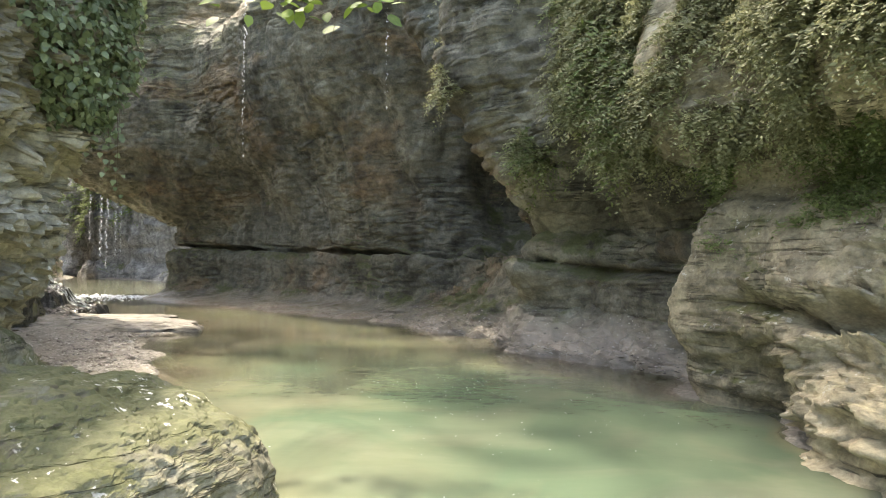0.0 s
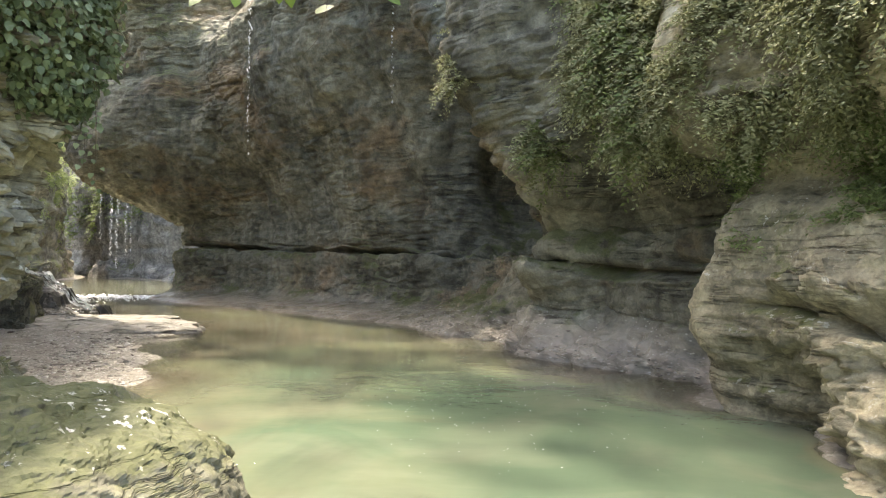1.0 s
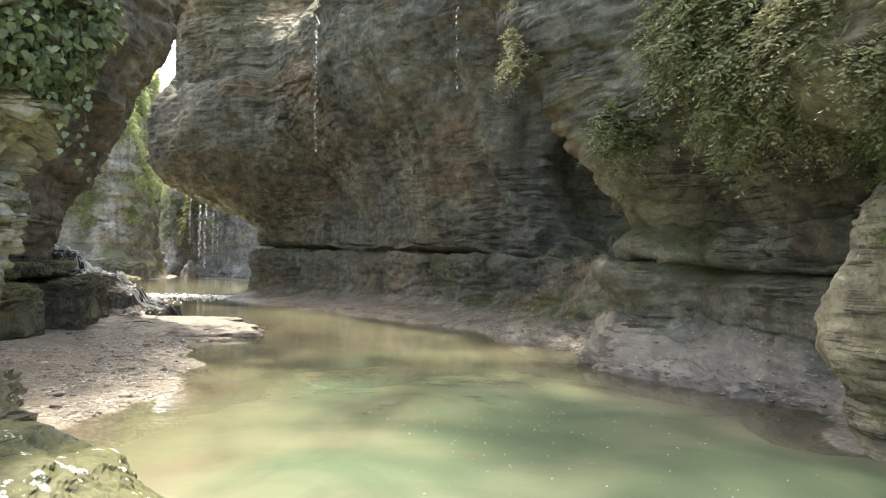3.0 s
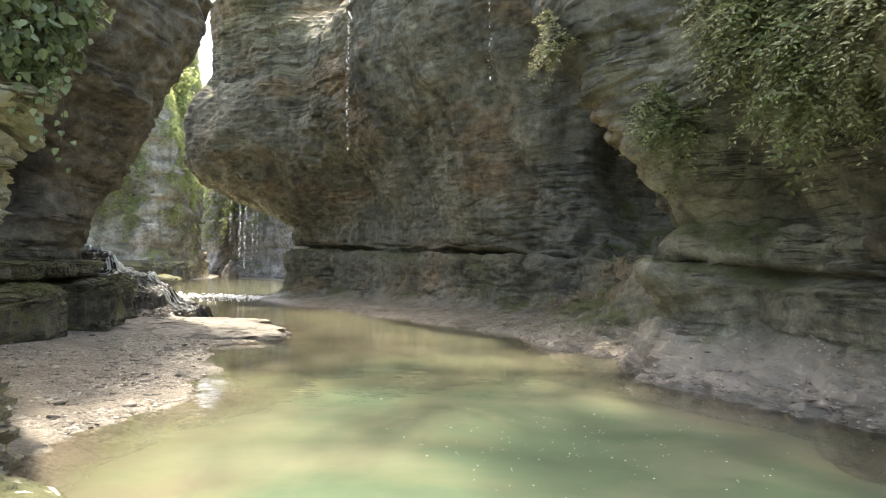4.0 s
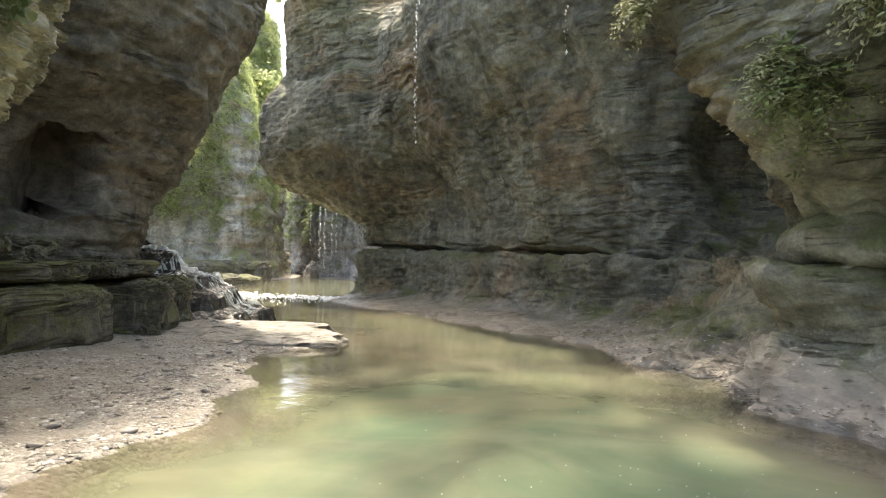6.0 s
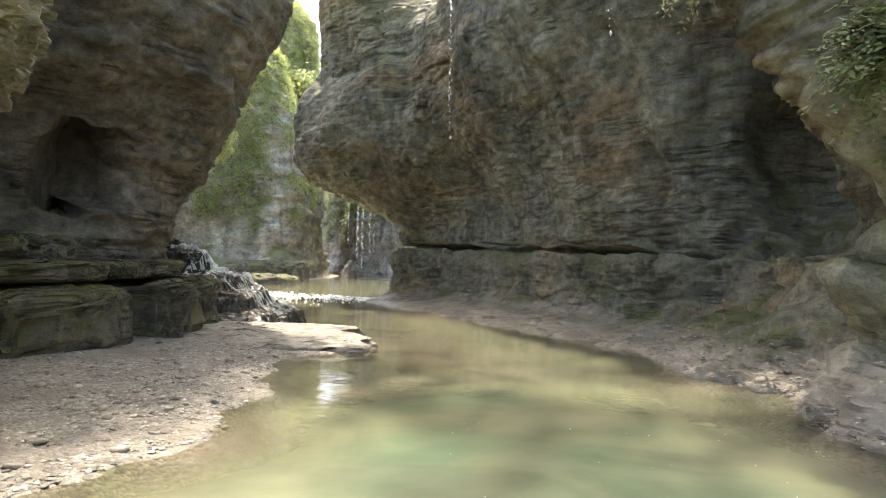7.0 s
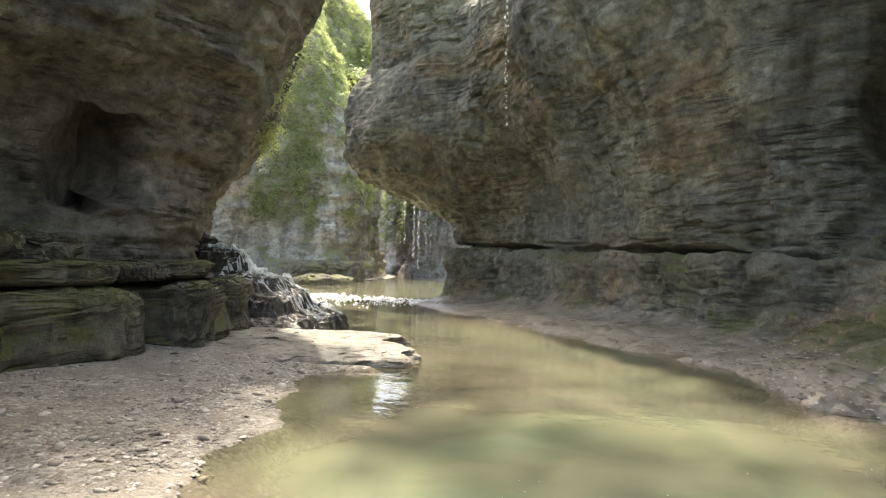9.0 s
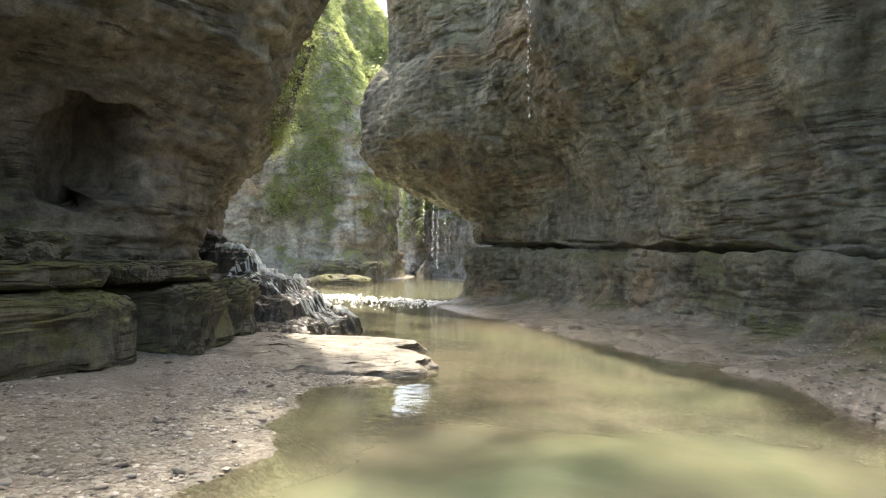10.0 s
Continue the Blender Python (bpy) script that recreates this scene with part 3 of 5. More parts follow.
def relief_block(p):
    big = 0.16 * fbm(p * 0.9, 3, 51)
    beds = strata(p, 0.24, 53, (0.03, 0.02), 0.06) - 0.5
    thin = strata(p, 0.085, 55, (0.03, 0.02), 0.03) - 0.5
    step = smooth(0.85, 0.95, p[:, 2] + 0.12 * vnoise(p * 1.5, 60)) - smooth(1.0, 1.12, p[:, 2] + 0.1 * vnoise(p * 1.5, 56))
    rag = 0.25 + 0.75 * smooth(6.5, 5.7, p[:, 1] + 0.5 * smooth(0.9, 1.6, p[:, 2]) - 0.8 * smooth(2.3, 2.6, p[:, 2]))
    return big + rag * (0.24 * beds * (0.6 + 0.5 * vnoise(p * 0.8, 57)) + 0.12 * thin * (0.7 + 0.6 * vnoise(p * 1.3, 58)) + 0.06 * fbm(p * 8, 4, 61)) + (0.05 + 0.04 * rag) * fbm(p * 4, 4, 59) - 0.32 * step * smooth(6.5, 5.7, p[:, 1]) + broken(p, (0.45, 0.45, 0.14), 320, 0.2, 0.04) * smooth(7.0, 5.6, p[:, 1] + 0.8 * p[:, 2] * (p[:, 2] > 1.2)) + broken(p, (0.14, 0.14, 0.08), 322, 0.06, 0.02) * (0.3 + 0.7 * rag)


cliff_southeast = Face((-1.2, 0.0, 0.3, 0.5, 0.75, 1.0, 1.3, 1.6, 1.9, 2.15, 2.36, 2.55, 2.8, 3.3, 4.2, 5.5))
cliff_southeast.section(4.6, 8.3, 120, (0.1, 0.0, 0.0, 0.05, 0.1, 0.1, 0.0, -0.1, -0.3, -0.3, -0.2, 0.3, 0.3, 0.2, 0.1, -1.2))
cliff_southeast.section(3.2, 7.5, 130, (0.1, 0.0, 0.0, 0.1, 0.15, 0.1, 0.0, -0.1, -0.3, -0.35, -0.2, 0.4, 0.5, 0.45, 0.3, -1.0))
cliff_southeast.section(2.62, 6.75, 170, (-0.1, -0.05, 0.0, 0.08, 0.2, 0.2, 0.06, 0.0, -0.15, -0.3, -0.15, 0.25, 0.45, 0.55, 0.4, -1.0))
cliff_southeast.section(3.1, 5.9, 222, (-0.05, 0.0, 0.05, 0.15, 0.38, 0.38, 0.22, 0.12, -0.05, -0.22, -0.1, 0.3, 0.45, 0.5, 0.3, -1.4))
cliff_southeast.section(2.95, 5.15, 218, (-0.1, 0.0, 0.05, 0.1, 0.16, 0.08, -0.15, -0.4, -0.55, -0.7, -0.5, 0.02, 0.2, 0.3, 0.1, -1.8))
cliff_southeast.section(2.95, 4.7, 212, (0.1, 0.18, 0.18, 0.12, 0.05, -0.12, -0.3, -0.45, -0.6, -0.7, -0.5, 0.0, 0.2, 0.25, 0.0, -1.8))
cliff_southeast.section(3.2, 3.8, 195, (0.1, 0.25, 0.25, 0.2, 0.08, -0.15, -0.3, -0.4, -0.5, -0.55, -0.4, 0.05, 0.2, 0.2, -0.4, -2.5))
cliff_southeast.section(3.8, 1.0, 182, (0.2, 0.2, 0.2, 0.15, 0.05, -0.1, -0.2, -0.25, -0.3, -0.3, -0.2, 0.0, -0.1, -0.3, -1.5, -4.0))
cliff_southeast.section(5.6, -5.0, 170, (0.2, 0.2, 0.2, 0.15, 0.05, -0.1, -0.2, -0.25, -0.3, -0.4, -0.5, -0.6, -1.0, -1.6, -3.5, -6.0))
BLOCK = cliff("cliff_southeast", cliff_southeast, 0.034, 0.026, relief_block, ROCK_BLOCK, "pale weathered layered rock buttress under an overgrown brow", 1)


def relief_left(p):
    big = 0.38 * fbm(p * 0.4, 3, 61) + 0.14 * fbm(p * 1.5, 4, 62)
    beds = strata(p, 0.42, 63, (-0.03, 0.02)) - 0.5
    thin = strata(p, 0.13, 64, (-0.03, 0.02)) - 0.5
    hollow = 2.6 * (1 - smooth(0.6, 1.1, (((p[:, 0] + 8.6) / 1.0) ** 4 + ((p[:, 1] - 10.1) / 0.62) ** 4 + (np.where(p[:, 2] < 2.45, 1.4, 1.0) * (p[:, 2] - 2.45) / 0.62) ** 4) ** 0.25 + 0.35 * fbm(p * 2.2, 3, 67)))
    return big + 0.2 * beds + 0.08 * thin * (0.6 + 0.6 * vnoise(p * 0.5, 65)) + 0.04 * fbm(p * 5, 3, 66) + broken(p, (1.0, 1.0, 0.35), 330, 0.12, 0.04) + broken(p, (0.35, 0.35, 0.12), 332, 0.04, 0.015) - hollow


cliff_west = Face((-0.5, 0.9, 1.5, 1.9, 2.4, 2.9, 3.5, 4.4, 5.5, 7.0, 9.0))
cliff_west.section(-7.6, 3.5, 20, (0.2, 0.2, 0.1, 0.0, -0.2, -0.2, 0.0, 0.2, 0.0, -1.5, -4.0))
cliff_west.section(-8.2, 6.5, 0, (0.3, 0.3, -0.3, -0.8, -1.0, -0.8, -0.2, 0.7, 1.2, 0.6, -2.0))
cliff_west.section(-8.6, 8.6, -20, (0.3, 0.3, -0.2, -0.6, -0.8, -0.6, 0.0, 0.7, 1.3, 1.2, -1.6))
cliff_west.section(-8.7, 10.3, -20, (0.2, 0.2, 0.1, 0.0, 0.1, 0.3, 0.7, 1.4, 1.9, 1.6, -1.0))
cliff_west.section(-9.4, 12.0, 30, (0.0, 0.0, 0.0, 0.05, 0.3, 0.7, 1.0, 1.4, 1.9, 2.2, 0.6))
cliff_west.section(-11.4, 13.2, 45, (0.0, -0.2, -0.8, -1.0, -0.6, -0.1, 0.4, 1.0, 1.6, 2.1, 1.6))
cliff_west.section(-13.6, 15.6, 45, (0.2, 0.2, 0.0, -0.4, -0.3, 0.0, 0.4, 1.15, 1.6, 2.0, 1.8))
cliff_west.section(-15.8, 17.6, 35, (0.3, 0.3, 0.1, 0.0, 0.0, 0.1, 0.5, 1.0, 1.4, 1.9, 1.6))
cliff_west.section(-26.0, 20.0, 20, (0.3, 0.3, 0.1, 0.0, 0.0, 0.0, 0.1, 0.3, 0.4, 0.6, 1.0))
LEFT = cliff("cliff_west", cliff_west, 0.07, 0.045, relief_left, ROCK_LEFT, "dark overhanging layered rock wall with a hollow", 1)


def relief_ivy(p):
    beds = strata(p, 0.22, 73, (0.02, 0.05), 0.25) - 0.5
    return 0.12 * fbm(p * 0.9, 3, 71) + 0.11 * fbm(p * 2.6, 4, 72) + 0.2 * beds * (0.6 + 0.5 * vnoise(p * 0.7, 74)) + 0.05 * fbm(p * 8, 3, 75) + broken(p, (0.34, 0.34, 0.2), 340, 0.2, 0.06) + broken(p, (0.12, 0.12, 0.09), 342, 0.09, 0.03)


cliff_southwest = Face((-0.4, 0.3, 0.8, 1.2, 1.6, 1.9, 2.3, 2.8, 3.4, 4.5, 6.0))
cliff_southwest.section(-5.4, -4.0, 0, (0.2, 0.2, 0.1, 0.0, 0.1, 0.1, 0.0, -0.4, -1.0, -3.0, -6.0))
cliff_southwest.section(-3.6, 1.5, 0, (0.2, 0.2, 0.1, 0.0, 0.1, 0.1, 0.1, 0.1, 0.0, -0.6, -1.5))
cliff_southwest.section(-2.9, 3.6, 10, (0.2, 0.15, 0.0, 0.0, 0.2, 0.15, 0.3, 0.35, 0.35, 0.3, 0.0))
cliff_southwest.section(-2.75, 4.85, 30, (0.0, -0.1, -0.3, -0.1, 0.0, 0.0, 0.2, 0.35, 0.4, 0.35, 0.1))
cliff_southwest.section(-3.8, 5.75, 70, (0.0, 0.0, -0.2, -0.2, -0.1, 0.0, 0.2, 0.4, 0.5, 0.5, 0.2))
cliff_southwest.section(-6.3, 7.0, 55, (-1.2, -1.2, -1.2, -1.1, -1.0, -0.8, -0.2, 0.5, 0.7, 0.8, 0.4))
cliff_southwest.section(-8.5, 7.4, 40, (-1.2, -1.2, -1.2, -1.1, -1.0, -0.8, -0.3, 0.4, 0.6, 0.7, 0.4))
IVYWALL = cliff("cliff_southwest", cliff_southwest, 0.036, 0.028, relief_ivy, ROCK_MOSSY, "mottled lichen-spotted rock face under hanging ivy", 1, False)


def relief_far(p):
    return 0.9 * fbm(p * np.array([0.28, 0.28, 0.06]), 3, 81) + 0.4 * fbm(p * 0.5, 3, 84) + 0.2 * fbm(p * 1.2, 4, 82) + 0.35 * (strata(p, 0.5, 83) - 0.5) + broken(p, (1.6, 1.6, 0.8), 350, 0.3, 0.08)


cliff_northwest = Face((-0.5, 0.6, 1.6, 3.0, 5.0, 8.0, 11.0, 15.0, 19.0, 22.0))
cliff_northwest.section(-44.0, 24.0, -50, (0.3, 0.2, 0.0, -0.2, 0.0, 0.2, 0.1, 0.0, -0.4, -1.0))
cliff_northwest.section(-36.0, 31.5, -45, (0.6, 0.5, 0.0, -0.2, 0.0, 0.4, 0.6, 0.8, 0.6, 0.0))
cliff_northwest.section(-32.2, 35.0, -40, (0.2, 0.0, -0.8, -0.9, 0.0, 0.4, 0.5, 0.6, 0.4, 0.0))
cliff_northwest.section(-29.6, 36.0, -45, (1.0, 0.8, 0.3, 0.0, 0.0, 0.2, 0.1, -0.8, -3.0, -5.0))
cliff_northwest.section(-28.0, 37.5, -25, (1.0, 0.8, 0.2, 0.0, -0.2, -0.2, -0.8, -2.5, -5.0, -7.0))
cliff_northwest.section(-28.6, 40.5, 10, (0.6, 0.4, 0.1, 0.0, -0.1, -0.5, -1.2, -2.4, -4.5, -6.0))
cliff_northwest.section(-31.5, 45.0, 20, (0.5, 0.4, 0.1, 0.0, 0.0, 0.0, -0.2, -0.5, -1.0, -2.5))
cliff_northwest.section(-37.0, 52.0, 20, (0.5, 0.4, 0.1, 0.0, 0.0, 0.0, -0.2, -0.5, -1.0, -2.5))
FARLEFT = cliff("cliff_northwest", cliff_northwest, 0.15, 0.13, relief_far, ROCK_FAR, "tall sunlit cliff, paled for haze, hung with plants far up the canyon", 1)

cliff_north = Face((-0.5, 0.6, 1.2, 2.4, 4.0, 6.0, 8.0, 9.5, 13.0))
cliff_north.section(-8.0, 33.5, 190, (0.4, 0.3, 0.0, 0.1, 0.3, 0.5, 0.6, 0.5, 0.3))
cliff_north.section(-16.0, 38.0, 232, (0.9, 0.7, 0.0, 0.1, 0.3, 0.5, 0.4, 0.2, 0.0))
cliff_north.section(-22.0, 43.0, 238, (0.9, 0.7, 0.0, 0.1, 0.3, 0.3, 0.1, 0.0, -0.4))
cliff_north.section(-25.5, 45.0, 244, (0.9, 0.7, 0.0, 0.1, 0.3, 0.3, 0.1, -0.2, -3.0))
cliff_north.section(-28.5, 46.5, 250, (0.9, 0.7, 0.0, 0.1, 0.2, 0.2, 0.0, -0.8, -8.0))
cliff_north.section(-34.0, 52.0, 240, (0.4, 0.3, 0.0, 0.1, 0.2, 0.0, -0.3, -0.8, -8.0))
cliff_north.section(-46.0, 58.0, 270, (0.4, 0.3, 0.0, 0.1, 0.2, 0.0, -0.3, -0.8, -8.0))
FARBACK = cliff("cliff_north", cliff_north, 0.2, 0.15, relief_far, ROCK_HAZE, "shaded far canyon wall, paled for haze, with dripping water", -1)


# ---- boulders, slab and ledges ----
def lump_rock(name, centre, size, turn, relief, material, step, power=3.0, parent=None, ragged=0.0):
    """A rounded, bedded boulder: a superellipsoid cut by beds."""
    nu, nv = int(2 * math.pi * max(size[:2]) / step), int(math.pi * max(size[0], size[2]) / step)
    a, b = np.meshgrid(np.linspace(0, 2 * np.pi, nu), np.linspace(-np.pi / 2, np.pi / 2, nv), indexing="ij")
    e = 2.0 / power
    pw = lambda v: np.sign(v) * np.abs(v) ** e
    g = np.stack([pw(np.cos(b)) * pw(np.cos(a)) * size[0], pw(np.cos(b)) * pw(np.sin(a)) * size[1], pw(np.sin(b)) * size[2]], 2)
    c, s = math.cos(radians(turn)), math.sin(radians(turn))
    g = np.stack([g[..., 0] * c - g[..., 1] * s + centre[0], g[..., 0] * s + g[..., 1] * c + centre[1], g[..., 2] + centre[2]], 2)
    away = g - np.array(centre)
    away /= np.linalg.norm(away, axis=2, keepdims=True) + 1e-9
    g = g + away * relief(g.reshape(-1, 3)).reshape(g.shape[:2])[..., None]
    if ragged:
        edge = fbm(g.reshape(-1, 3) * np.array([0.9, 0.9, 0.0]), 4, 103).reshape(g.shape[:2])
        g[..., :2] += away[..., :2] * ragged * edge[..., None]
    g[-1] = g[0]
    return fast_mesh(name, g.reshape(-1, 3), grid_faces(*g.shape[:2]), material, False, parent)


def relief_boulder(p):
    return 0.16 * fbm(p * 1.1, 3, 91) + 0.09 * fbm(p * 3.5, 5, 92) + 0.04 * (strata(p, 0.13, 93, (0.12, -0.1), 0.02) - 0.5) + 0.03 * fbm(p * 12, 3, 94) + broken(p, (0.12, 0.12, 0.07), 366, 0.02, 0.002)


tagged(lump_rock("boulder", (-2.3, 3.25, 0.03), (1.84, 1.1, 0.72), -8, relief_boulder, ROCK_BOULDER, 0.024, 2.6),
       "large mossy boulder with pale lichen at the water's edge", "boulder")


tagged(lump_rock("boulder", (-3.2, 4.02, 0.22), (0.85, 0.72, 0.64), 20, relief_boulder, ROCK_BOULDER, 0.03, 2.6),
       "smaller mossy boulder against the ivy-hung rock", "boulder")


def relief_ledge(p):
    return 0.16 * fbm(p * 1.3, 3, 95) + 0.1 * fbm(p * 4, 5, 96) + 0.09 * (strata(p, 0.19, 97, (0, 0), 0.02) - 0.5) + broken(p, (0.42, 0.42, 0.24), 360, 0.1, 0.04) + broken(p, (0.12, 0.12, 0.08), 361, 0.05, 0.015)


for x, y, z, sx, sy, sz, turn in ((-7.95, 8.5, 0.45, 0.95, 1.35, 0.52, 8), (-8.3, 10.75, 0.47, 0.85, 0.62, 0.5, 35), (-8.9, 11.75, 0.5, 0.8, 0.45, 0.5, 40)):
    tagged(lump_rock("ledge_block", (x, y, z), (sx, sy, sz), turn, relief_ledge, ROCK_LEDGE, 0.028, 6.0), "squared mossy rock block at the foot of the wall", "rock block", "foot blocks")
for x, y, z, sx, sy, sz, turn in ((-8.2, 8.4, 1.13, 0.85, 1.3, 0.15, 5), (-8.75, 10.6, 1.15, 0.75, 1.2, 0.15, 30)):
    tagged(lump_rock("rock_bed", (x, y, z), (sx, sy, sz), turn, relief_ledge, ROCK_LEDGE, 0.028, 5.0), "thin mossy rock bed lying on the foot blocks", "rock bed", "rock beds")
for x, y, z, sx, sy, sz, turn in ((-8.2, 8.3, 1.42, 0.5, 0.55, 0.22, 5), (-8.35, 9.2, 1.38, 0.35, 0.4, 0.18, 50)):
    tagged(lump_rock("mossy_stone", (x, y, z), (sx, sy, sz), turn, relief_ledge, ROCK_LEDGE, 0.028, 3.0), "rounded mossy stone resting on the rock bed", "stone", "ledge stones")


def relief_slab(p):
    return 0.08 * fbm(p * 1.6, 4, 98) + 0.05 * (strata(p, 0.06, 99, (0.05, 0.03), 0.06) - 0.5) + 0.05 * fbm(p * 5, 5, 100) + broken(p, (0.4, 0.4, 0.12), 372, 0.06, 0.012)


tagged(lump_rock("rock_slab", (-7.5, 12.15, -0.02), (2.4, 1.6, 0.25), 12, relief_slab, SLAB, 0.035, 2.4, ragged=0.9), "low water-worn pale rock slab beside the river", "rock slab")


def slope_height(p):
    """Terraced wet rock that falls from the cave mouth to the river; p: n x 3, z 0."""
    w1 = -0.85 * (p[:, 0] + 8.25) - 0.3 * (p[:, 1] - 14.2)
    w2 = 1.1 * (-0.6 * (p[:, 0] + 9.6) - 0.8 * (p[:, 1] - 15.9))
    w3 = 0.92 * (p[:, 1] - 12.3) - 0.3 * (p[:, 0] + 9.0)                # the side towards the gravel
    w = np.minimum(np.minimum(w1, w2), w3) + 0.26 * fbm(p * 1.1, 4, 110) + 0.08 * fbm(p * 4, 3, 111)
    v, e = cells(p, (0.5, 0.5, 1.0), 112)
    w = w + 0.14 * (v - 0.5)
    h = np.interp(w, (-0.5, 0.0, 0.14, 0.6, 0.75, 1.2, 1.35, 1.9, 2.05, 2.6, 3.3, 4.2), (-0.4, 0.0, 0.22, 0.32, 0.58, 0.72, 0.96, 1.06, 1.42, 1.62, 2.0, 2.25))
    h = h + 0.12 * fbm(p * 2.0, 4, 113)
    q = h / 0.085 + 1.2 * fbm(p * 0.8, 3, 115)
    k = np.floor(q)
    h = h + 0.085 * (k + smooth(0.35, 1.0, q - k) - q)                # thin plates, one over the other
    return h + 0.03 * fbm(p * 5, 4, 116) - 0.04 * (1 - smooth(0, 0.1, e))


def cascade_slope():
    xs, ys = np.arange(-14.5, -7.2, 0.034), np.arange(11.4, 18.0, 0.034)
    gx, gy = np.meshgrid(xs, ys, indexing="ij")
    p = np.stack([gx.ravel(), gy.ravel(), np.zeros(gx.size)], 1)
    h = slope_height(p)
    g = np.concatenate([p[:, :2], h[:, None]], 1)
    return fast_mesh("cascade_rock", g, grid_faces(len(xs), len(ys)), ROCK_WET, False)


tagged(cascade_slope(), "wet dark terraced rock under a small cascade", "rock")
for x, y, z, sx, sy, sz, turn in ((-28.6, 34.9, 0.45, 2.1, 1.5, 0.8, 40), (-26.9, 36.6, 0.5, 0.85, 1.3, 0.72, 30), (-24.0, 31.0, -0.1, 1.7, 1.0, 0.6, 35)):
    tagged(lump_rock("mossy_block", (x, y, z), (sx, sy, sz), turn, relief_ledge, ROCK_LEDGE, 0.12, 4.0), "moss-covered rock block standing in the far river", "rock block", "far blocks")


# ---- plants ----
RNG = np.random.default_rng(7)


def unit(v):
    return v / (np.linalg.norm(v, axis=-1, keepdims=True) + 1e-9)


def pick(g, count, mask, flip=1):
    """Random places on a rock grid where mask(points, normals) holds: points and outward normals."""
    n = (grid_normals(g) * flip).reshape(-1, 3)
    p = g.reshape(-1, 3)
    w = mask(p, n).astype(float)
    k = RNG.choice(len(p), count, p=w / w.sum())
    return p[k] + RNG.normal(0, 0.03, (count, 3)), n[k]


def fronds(p, n, length, leaflets, size, droop=0.6, spread=0.9, lift=0.55):
    """Feathered fronds from places p with normals n: two rows of leaflets on a drooping rib. Returns verts and quads."""
    m = len(p)
    way = unit(n + RNG.normal(0, spread, (m, 3)) + np.array([0, 0, lift]))
    ln = length * RNG.uniform(0.55, 1.25, m)
    side = unit(np.cross(way, np.array([0, 0, 1.0]) + RNG.normal(0, 0.25, (m, 3))))
    s = (np.arange(leaflets) + 1.0) / leaflets
    rib = p[:, None] + way[:, None] * (ln[:, None] * s)[..., None]
    rib[..., 2] -= droop * ln[:, None] * s ** 2
    along = unit(np.gradient(rib, axis=1))
    sign = np.where(np.arange(leaflets) % 2, 1.0, -1.0)[None, :, None]
    out = unit(side[:, None] * sign + along * 0.7 + RNG.normal(0, 0.25, rib.shape))
    up = unit(np.cross(along, out) + RNG.normal(0, 0.3, rib.shape))
    wid = unit(np.cross(out, up))
    sz = size * (1.15 - 0.6 * s)[None, :, None] * RNG.uniform(0.7, 1.3, (m, leaflets, 1))
    v = np.stack([rib, rib + out * sz * 0.45 + wid * sz * 0.22, rib + out * sz - up * sz * 0.15, rib + out * sz * 0.45 - wid * sz * 0.22], 2)
    return v.reshape(-1, 3), np.arange(m * leaflets * 4).reshape(-1, 4)


def greenery(name, p, n, material, label, category, length=0.3, leaflets=12, size=0.06, **more):
    v, f = fronds(p, n, length, leaflets, size, **more)
    return tagged(fast_mesh(name, v, f, material, False), label, category, kind="stuff")


def over_right(p, n):
    wob = vnoise(p * 0.9, 201) * 0.45 + vnoise(p * 2.5, 207) * 0.25
    tongue = np.exp(-((p[:, 0] - 1.5) ** 2 + (p[:, 1] - 9.3) ** 2) / 0.12) * 1.1
    low = 2.8 + 0.8 * wob + 1.5 * smooth(9.3, 11.4, p[:, 1]) - 0.6 * tongue
    return (p[:, 2] > low) & (p[:, 2] < 6.4) & (p[:, 1] < 11.9) & (p[:, 0] > -1.2) & (vnoise(p * 1.7, 202) > -0.3 + 0.7 * smooth(8.3, 9.5, p[:, 1]))


def over_block(p, n):
    wob = vnoise(p * 1.1, 203) * 0.25
    return (p[:, 2] > 2.52 + wob) & (p[:, 2] < 4.4) & (p[:, 1] > 3.6) & (p[:, 1] < 7.6) & (p[:, 0] < 4.5) & (vnoise(p * 2.0, 204) > -0.2)


def tufts_block(p, n):
    return (p[:, 2] > 1.62 + 0.25 * vnoise(p * 1.3, 208)) & (p[:, 2] < 2.4) & (p[:, 1] > 3.8) & (p[:, 1] < 7.2) & (vnoise(p * 1.6, 205) > -0.1)


p, n = pick(RIGHT, 8500, over_right, -1)
greenery("fern_cover", p, n, FERN_LEAF, "dense grey-green ferns and shrubs hanging over the rock", "ferns", 0.36, 16, 0.085)
p, n = pick(RIGHT, 1300, lambda p, n: over_right(p, n) & (vnoise(p * 0.8, 206) > 0.05), -1)
greenery("shrub_cover", p, n, SHRUB_LEAF, "fresh green leafy shrubs hanging over the rock", "shrubs", 0.38, 14, 0.11)
p, n = pick(BLOCK, 9000, over_block)
greenery("fern_cover", p, n, FERN_LEAF, "dense grey-green ferns along the rim of the buttress", "ferns", 0.26, 14, 0.066)
p, n = pick(BLOCK, 1500, tufts_block)
greenery("hanging_plants", p, n, SHRUB_LEAF, "small leafy plants hanging down the pale rock", "plants", 0.2, 10, 0.055)


